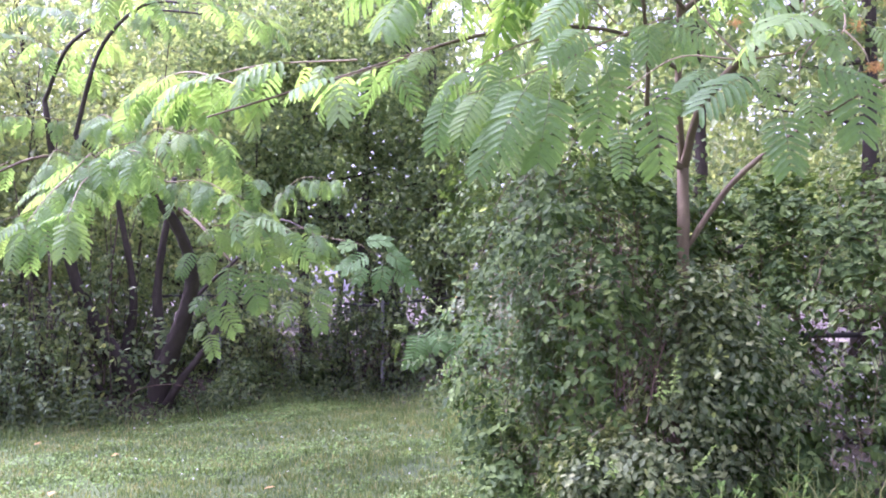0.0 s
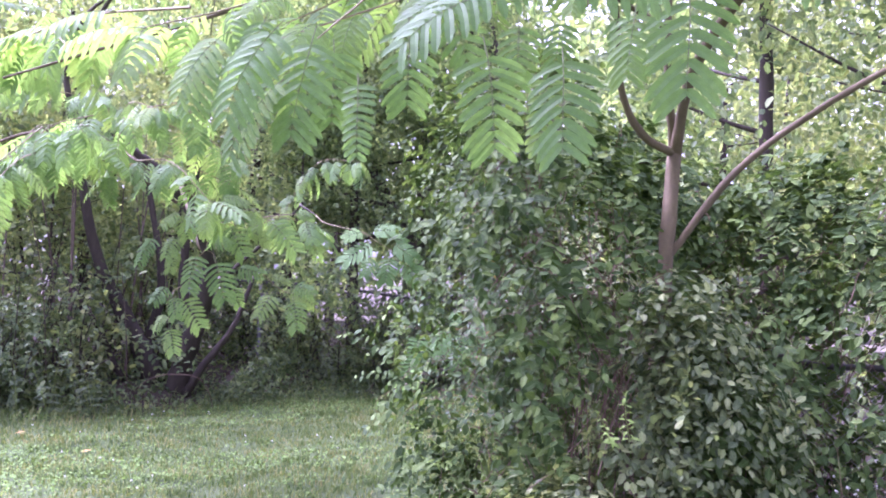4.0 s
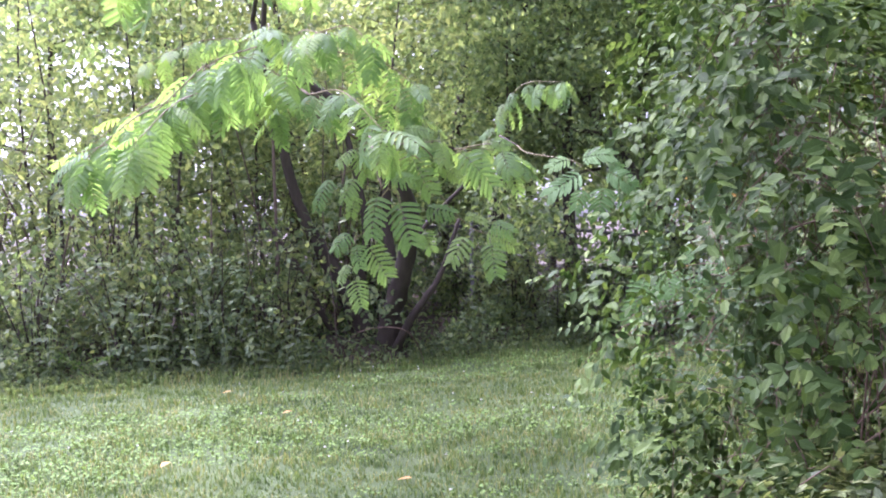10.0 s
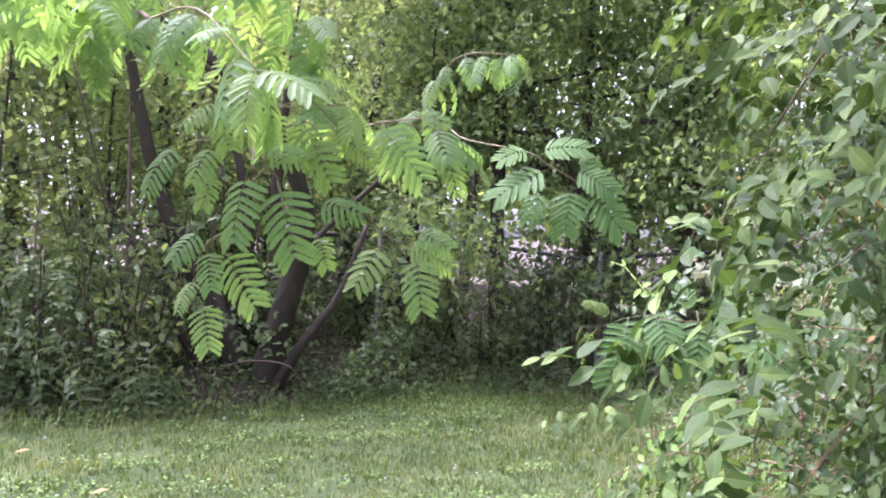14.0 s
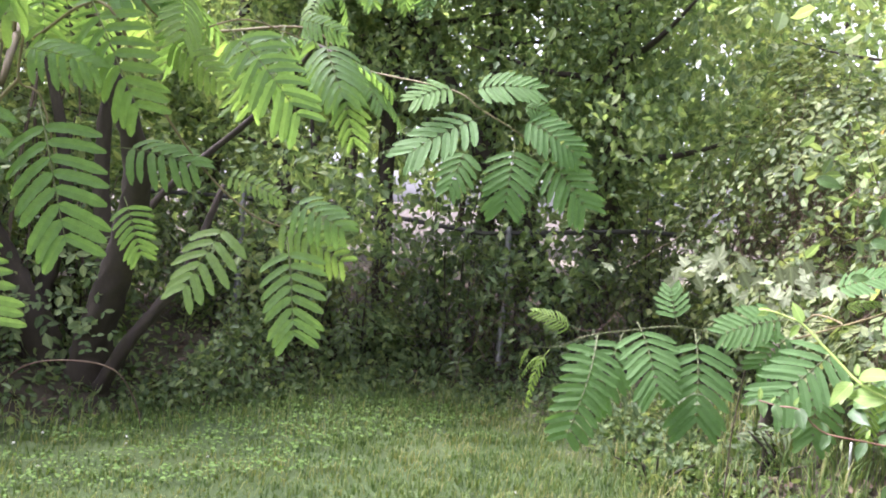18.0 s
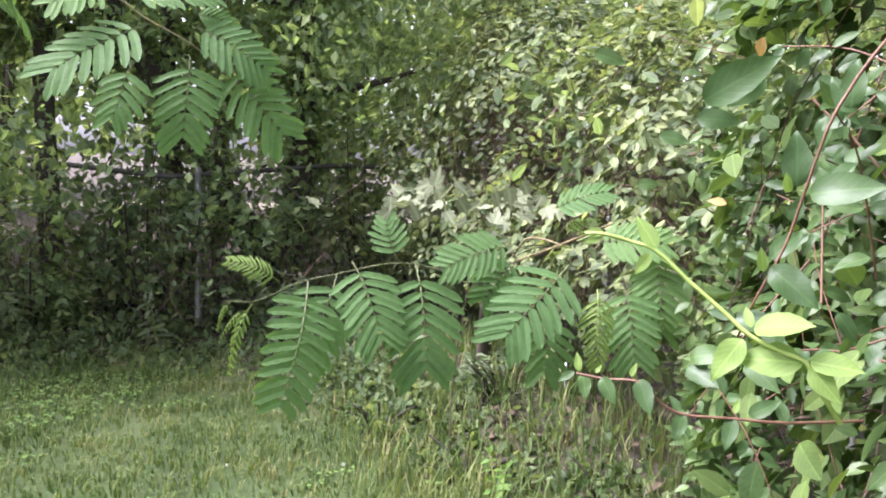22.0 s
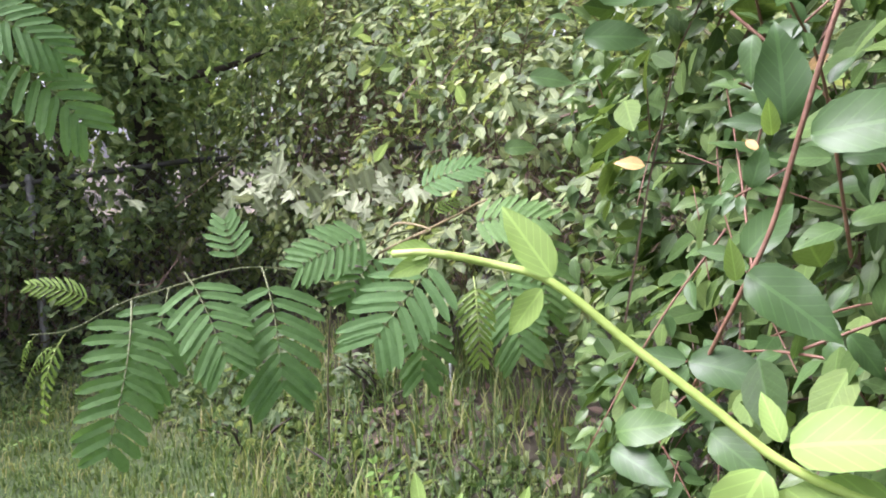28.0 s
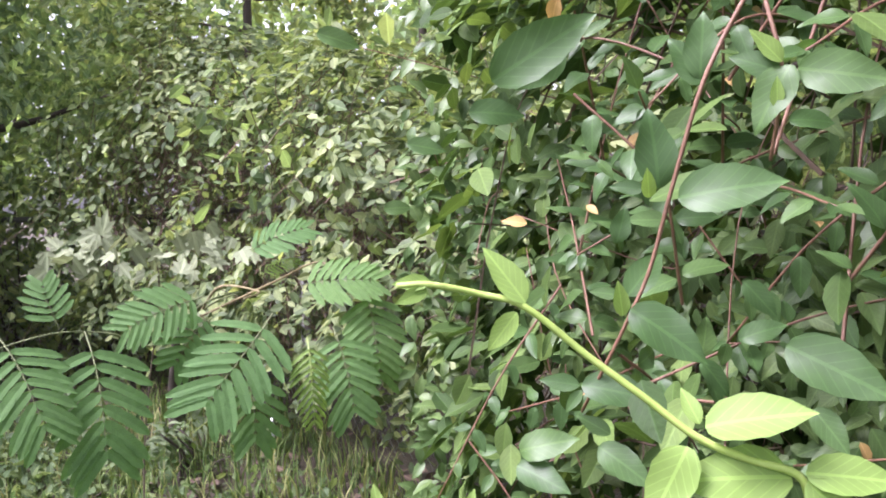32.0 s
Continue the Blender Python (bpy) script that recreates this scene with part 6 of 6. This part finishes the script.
place_leaves(spray_high, HIGH_SPRAY + MID_SPRAY, rng)
# the low reddish twig with hanging pairs of leaves
low = bare_vine([(0.153, 6.752, 1.309), (0.071, 6.741, 1.313), (0.026, 6.748, 1.316), (-0.015, 6.758, 1.318), (-0.034, 6.763, 1.327), (-0.052, 6.769, 1.344), (-0.076, 6.787, 1.343), (-0.097, 6.801, 1.345)], 0.0014, M_STEM, "vine")
LOW_LEAVES = [
    (-0.099, 6.802, 1.346, -0.113, 6.805, 1.337, 2),
    (-0.092, 6.799, 1.345, -0.093, 6.785, 1.327, 1),
    (-0.08, 6.784, 1.345, -0.075, 6.767, 1.327, 1),
    (-0.052, 6.77, 1.346, -0.051, 6.747, 1.323, 0),
    (-0.016, 6.759, 1.318, -0.027, 6.748, 1.3, 1),
    (0.026, 6.748, 1.316, 0.013, 6.738, 1.293, 0),
    (-0.058, 6.774, 1.348, -0.053, 6.774, 1.36, 9),
    (-0.095, 6.8, 1.347, -0.096, 6.805, 1.363, 9),
    (-0.083, 6.791, 1.347, -0.078, 6.791, 1.355, 9),
    (0.027, 6.749, 1.32, 0.031, 6.75, 1.333, 9),
    (0.071, 6.741, 1.313, 0.067, 6.753, 1.334, 2),
    (0.044, 6.755, 1.316, 0.065, 6.743, 1.332, 0),
    (-0.017, 6.76, 1.32, -0.024, 6.769, 1.332, 2),
]
place_leaves(low, LOW_LEAVES, rng)
# runners all over the side that the path brushes
for i in range(34):
    y0, z0 = rng.uniform(6.5, 8.0), rng.uniform(0.6, 2.2)
    x0 = 0.42 + 0.08 * rng.standard_normal() + max(0.0, 0.5 * (y0 - 7.0))
    d = np.array([-0.5 + 0.2 * rng.standard_normal(), -0.3 + 0.4 * rng.standard_normal(), 0.5 * rng.standard_normal()])
    L = rng.uniform(0.15, 0.3)
    d = unit(d) * L
    if y0 + d[1] > 6.8 and x0 + d[0] < -0.15 + 0.52 * (y0 + d[1] - 6.3):
        continue
    if np.hypot(x0 + d[0] + 0.25, y0 + d[1] - 6.35) < 0.5:
        continue
    vine(bush, [(x0, y0, z0), (x0 + d[0] * 0.5, y0 + d[1] * 0.5, z0 + d[2] * 0.5 + 0.03), (x0 + d[0], y0 + d[1], z0 + d[2] - 0.03)], rng, 0.0018, rng.uniform(0.05, 0.08), (0.035, 0.055))
# strands hanging from the side towards the lawn
for k in range(16):
    x0, y0, z0 = rng.uniform(0.02, 0.3), rng.uniform(6.45, 6.8), rng.uniform(0.75, 1.12)
    dx, dz = rng.uniform(-0.16, -0.02), rng.uniform(-0.3, -0.08)
    vine(bush, [(x0 + 0.14, y0, z0 + 0.03), (x0 + 0.04, y0, z0 + 0.02), (x0 + dx, y0 + 0.03, z0 + dz * 0.5), (x0 + dx * 1.1, y0 + 0.04, z0 + dz)], rng, 0.0016, 0.05, (0.03, 0.05), LEAF_DARK if k % 3 else LEAF_WEED, M_STEM)
# yellowed leaves caught in the bush
for p in ((0.14, 6.93, 1.665), (0.12, 6.95, 1.49), (0.4, 7.2, 1.5), (0.3, 7.1, 1.3), (0.35, 6.7, 1.2), (0.25, 7.5, 1.8)):
    set_leaf(bush, LEAF_YELLOW[int(rng.integers(4))], p, rng.standard_normal(3) + np.array([0, 0, -0.5]), (-0.5, -0.7, 0.5), rng.uniform(0.018, 0.028), "yellowed_leaf", "yellowed leaf")

# pale lobed sprig over the sapling
LOBED = Geo().add(*lobed_leaf()).mesh("lobed_leaf", [M_PALE])
sprig = thing("oak_seedling", "sprig of pale grey-green lobed leaves by the fence", "seedling", (0.5, 10.15, 0))
g = Geo()
tube(g, smooth_line([(0.5, 10.15, 0.0), (0.48, 9.95, 0.6), (0.45, 9.5, 1.2), (0.4, 9.3, 1.37)], 6), 0.004, 0.002, 6)
part("stem", g.mesh("stem", [M_THICKET], True), sprig)
for i in range(64):
    p = np.array([0.4, 9.3, 1.37]) + rng.standard_normal(3) * np.array([0.19, 0.1, 0.045])
    set_leaf(sprig, LOBED, p, rng.standard_normal(3) * 0.8 + np.array([-0.2, -0.5, -0.3]), rng.standard_normal(3) * 0.45 + np.array([-0.1, -0.7, 0.8]), rng.uniform(0.05, 0.085))

# fallen yellow leaves on the lawn
for x, y in ((-3.0, 8.2), (-2.9, 6.6), (-3.9, 8.6), (-1.3, 6.9)):
    ob = new("fallen_leaf", LEAF_YELLOW[0])
    ob.matrix_basis = Matrix.Translation((x, y, float(ground_z(x, y)) + 0.045)) @ Matrix.Rotation(x * 7, 4, 'Z') @ Matrix.Diagonal((0.09, 0.09, 0.09, 1))
    tagged(ob, "yellow fallen leaf lying on the grass", "fallen leaf", group="fallen leaves")

# wispy runners on the front and flank of the bush
rng = np.random.default_rng(71)
count = 0
while count < 70:
    d = unit(rng.standard_normal(3))
    c = BUSH[0]
    p = np.array(c[:3]) + d * np.array(c[3:]) * 1.02
    if d[2] < -0.3 or d[0] > 0.45 or d[1] > 0.3 or np.linalg.norm(p - PATH_END) < 0.75 or (p[1] > 6.75 and p[0] < 0.3):
        continue
    count += 1
    out = d * np.array([0.7, 0.7, 0.3])
    L = rng.uniform(0.15, 0.42)
    e = p + out * L + np.array([0, 0, rng.uniform(-0.16, 0.1)])
    m = (p + e) / 2 + np.array([0, 0, 0.05])
    fc = (d[0], d[1], 0.7)
    vine(bush, [tuple(p - d * 0.12), tuple(p), tuple(m), tuple(e)], rng, 0.0016, rng.uniform(0.055, 0.08), (0.035, 0.055), LEAF_DARK, M_STEM if count % 2 else M_GREENSTEM, face=fc, name="runner")


# young bright weeds at the bush's foot and along the border
def build_weed(x, y, h, rng, mats, size=(0.05, 0.09), stem=None, name="weed", label="upright bright green weed with broad leaves"):
    z0 = float(ground_z(x, y))
    base = thing(name, label, "weed", (x, y, z0))
    for k in range(int(rng.integers(2, 5))):
        ax, ay = 0.12 * rng.standard_normal(2)
        pts = [(x, y, z0), (x + ax * 0.5, y + ay * 0.5, z0 + h * 0.55), (x + ax, y + ay, z0 + h * rng.uniform(0.75, 1.05))]
        vine(base, pts, rng, 0.003, h / 7, size, mats, stem or M_GREENSTEM, face=(0.1 * rng.standard_normal(), -0.5, 0.9), name="stem")


for x, y, h in ((1.25, 5.18, 0.42), (1.05, 5.3, 0.35), (0.8, 5.4, 0.3), (2.1, 5.25, 0.7), (3.0, 5.2, 0.75), (0.55, 5.6, 0.22)):
    build_weed(x, y, h, rng, LEAF_WEED if x < 1.3 else LEAF_DARK)
for k in range(12):
    build_weed(rng.uniform(1.1, 2.3), rng.uniform(4.6, 5.15), rng.uniform(0.25, 0.5), rng, LEAF_WEED, (0.05, 0.085))
for k in range(16):
    x = 0.35 + 1.55 * rng.random()
    build_weed(x, 5.75 - 0.42 * x + 0.14 * rng.standard_normal(), rng.uniform(0.18, 0.42), rng, LEAF_WEED, (0.045, 0.075))
for x, y, h in ((-5.6, 8.9, 0.7), (-5.2, 9.05, 0.85), (-4.85, 9.25, 0.8), (-4.6, 9.5, 0.75), (-4.35, 9.65, 0.6), (-5.0, 9.5, 0.9), (-6.1, 8.6, 0.8), (-6.5, 8.2, 0.6), (-4.0, 9.95, 0.5), (-5.35, 9.4, 0.95), (-3.0, 12.3, 0.35), (-2.2, 12.9, 0.45), (-1.2, 13.0, 0.4),
                (0.5, 11.2, 0.35), (0.75, 10.75, 0.25), (-0.2, 12.7, 0.4), (-5.4, 10.2, 0.9), (-6.8, 9.0, 0.9)):
    build_weed(x, y, h, rng, LEAF_LANCE, (0.1, 0.17), label="leafy green weed at the lawn's shaded border")
build_weed(0.62, 9.6, 0.3, rng, LEAF_WEED, (0.05, 0.08))
build_weed(-5.9, 8.85, 0.2, rng, LEAF_WEED, (0.06, 0.09))


# white-flowered stalks by the right-hand hedge
def build_asters(x, y, rng):
    base = thing("white_aster", "thin stalk with tiny white flowers before the dark hedge", "wildflower", (x, y, 0.0))
    g, w, br = Geo(), Geo(), Geo()
    top = np.array([x + 0.08 * rng.standard_normal(), y - 0.1, rng.uniform(0.8, 1.15)])
    tube(g, smooth_line([(x, y, 0), (x + 0.02, y, 0.5), top], 5), 0.003, 0.0015, 5)
    for _ in range(12):
        c = top + np.array([0.1 * rng.standard_normal(), 0.05 * rng.standard_normal(), -0.4 * rng.random()])
        tube(br, [np.array([x + 0.03, y, c[2] - 0.1]), c], 0.0012, 0.001, 3)
        k = 9
        scatter(w, kite_leaf(0.4), np.tile(c, (k, 1)), unit(rng.standard_normal((k, 3))), rng.standard_normal((k, 3)), rng.uniform(0.008, 0.013, k))
    part("stalk", g.mesh("stalk", [M_TWIG]), base)
    part("branchlets", br.mesh("branchlets", [M_TWIG]), base, "", "stuff")
    part("blossom", w.mesh("blossom", [M_WHITE]), base, "tiny white blossoms", "stuff")


for x, y in ((2.35, 5.35), (2.5, 5.3), (2.62, 5.45)):
    build_asters(x, y, rng)

# a dry fallen bough arching over the litter by the leaning trunk
bough = thing("fallen_bough", "dry arching fallen bough on brown leaf litter", "branch", (-3.9, 10.35, 0.02))
g = Geo()
tube(g, smooth_line([(-4.05, 10.75, 0.1), (-3.7, 10.6, 0.36), (-3.36, 10.55, 0.44), (-3.1, 10.6, 0.4), (-3.0, 10.7, 0.2), (-2.97, 10.75, 0.0)], 7), 0.007, 0.004, 7, 0, 0.06, rng)
part("stick", g.mesh("stick", [M_DEAD], True), bough)
g = Geo()
tube(g, smooth_line([(-4.3, 10.2, 0.03), (-4.0, 10.35, 0.12), (-3.6, 10.5, 0.04)], 5), 0.01, 0.005, 6)
part("twig", g.mesh("twig", [M_DEAD], True), bough)

# leafy sprays on the flank that the path ends beside
rng = np.random.default_rng(81)
for i in range(46):
    deg = rng.uniform(31, 76)
    a, r = radians(deg), rng.uniform(0.75, 1.0) * float(np.interp(deg, [28, 38, 52, 66, 84], [2.1, 1.45, 1.05, 0.9, 0.82]))
    p = PATH_END + np.array([r * math.sin(a), r * math.cos(a), 0])
    p[2] = rng.uniform(0.95, 2.15)
    d = unit(np.array([-0.3, -0.4, 0.1]) + 0.7 * rng.standard_normal(3)) * rng.uniform(0.1, 0.22)
    if np.linalg.norm(p + d - PATH_END) < 0.52:
        continue
    vine(bush, [tuple(p - d), tuple(p + np.array([0, 0, 0.02])), tuple(p + d)], rng, 0.002, rng.uniform(0.04, 0.065), (0.036, 0.06), LEAF_DARK, face=(-0.45, -0.6, 0.75), name="spray")

# the flank itself, leaf on leaf
rng = np.random.default_rng(91)
n = 11000
deg = rng.uniform(28, 84, n)
a = np.radians(deg)
r = np.interp(deg, [28, 38, 52, 66, 84], [2.1, 1.45, 1.05, 0.9, 0.82]) + rng.exponential(0.2, n)
p = PATH_END + np.stack([r * np.sin(a), r * np.cos(a), rng.uniform(-0.95, 1.0, n)], -1)
r = r + 0.13 * wave(p, 5.0, 92)
p[:, :2] = PATH_END[:2] + np.stack([r * np.sin(a), r * np.cos(a)], -1)
keep = (wave(p, 7.0, 93) + 0.4 * wave(p, 15.0, 94) > -0.12) | (rng.random(n) < 0.12)
p, a = p[keep], a[keep]
n = len(p)
out = np.stack([-np.sin(a), -np.cos(a), 0 * a], -1)
axis = unit(np.cross(out, rng.standard_normal((n, 3))) + 0.5 * out + np.array([0, 0, -0.5]))
up = unit(0.7 * out + np.array([0, 0, 0.9]) + 0.45 * rng.standard_normal((n, 3)))
g = Geo()
scatter(g, POINTED, p, axis, up, rng.uniform(0.03, 0.06, n))
part("foliage", g.mesh("foliage", [M_NEAR], True), bush, "glossy oval leaves layered on the bush's flank", "stuff")
g = Geo()
for k in range(30):
    deg = rng.uniform(30, 80)
    a, r = radians(deg), float(np.interp(deg, [28, 38, 52, 66, 84], [2.1, 1.45, 1.05, 0.9, 0.82])) * rng.uniform(0.96, 1.08)
    q = PATH_END + np.array([r * math.sin(a), r * math.cos(a), rng.uniform(-0.8, 0.7)])
    d = unit(np.array([0.3, -0.3, 0.9]) * rng.standard_normal(3) + np.array([0, 0, 0.5])) * rng.uniform(0.15, 0.4)
    tube(g, smooth_line([q - d, q + 0.03 * rng.standard_normal(3), q + d], 5), rng.uniform(0.0012, 0.0024), 0.001, 5)
part("stem_tangle", g.mesh("stem_tangle", [M_STEM], True), bush, "reddish bare vine stems", "stuff")
for k in range(16):
    deg = rng.uniform(36, 78)
    a, r = radians(deg), float(np.interp(deg, [28, 38, 52, 66, 84], [2.1, 1.45, 1.05, 0.9, 0.82]))
    q = PATH_END + np.array([r * math.sin(a), r * math.cos(a), rng.uniform(-0.6, 0.6)])
    set_leaf(bush, LEAF_YELLOW[int(rng.integers(4))], q, rng.standard_normal(3) + np.array([0, 0, -0.6]), (-0.5, -0.7, 0.5), rng.uniform(0.022, 0.034), "yellowed_leaf", "yellowed leaf")

# pale young shoots poking out of the bush's foot
for a, b, c in (((1.38, 5.25, 0.92), (1.35, 5.08, 1.03), (1.33, 4.95, 1.17)), ((1.3, 5.25, 0.9), (1.27, 5.05, 0.98), (1.22, 4.95, 1.08)), ((0.92, 5.3, 0.48), (0.88, 5.1, 0.58), (0.84, 4.97, 0.7)), ((1.0, 5.3, 0.42), (0.99, 5.08, 0.5), (0.97, 4.95, 0.58)),
                ((0.42, 5.95, 0.68), (0.34, 5.84, 0.76), (0.26, 5.76, 0.84)), ((0.44, 6.0, 0.6), (0.38, 5.82, 0.64), (0.33, 5.72, 0.68)), ((1.5, 5.2, 0.5), (1.5, 5.03, 0.58), (1.52, 4.92, 0.66))):
    vine(bush, [a, b, c], rng, 0.0018, 0.05, (0.035, 0.055), LEAF_YOUNG, M_GREENSTEM, face=(-0.1, -0.4, 0.9), name="young_shoot")
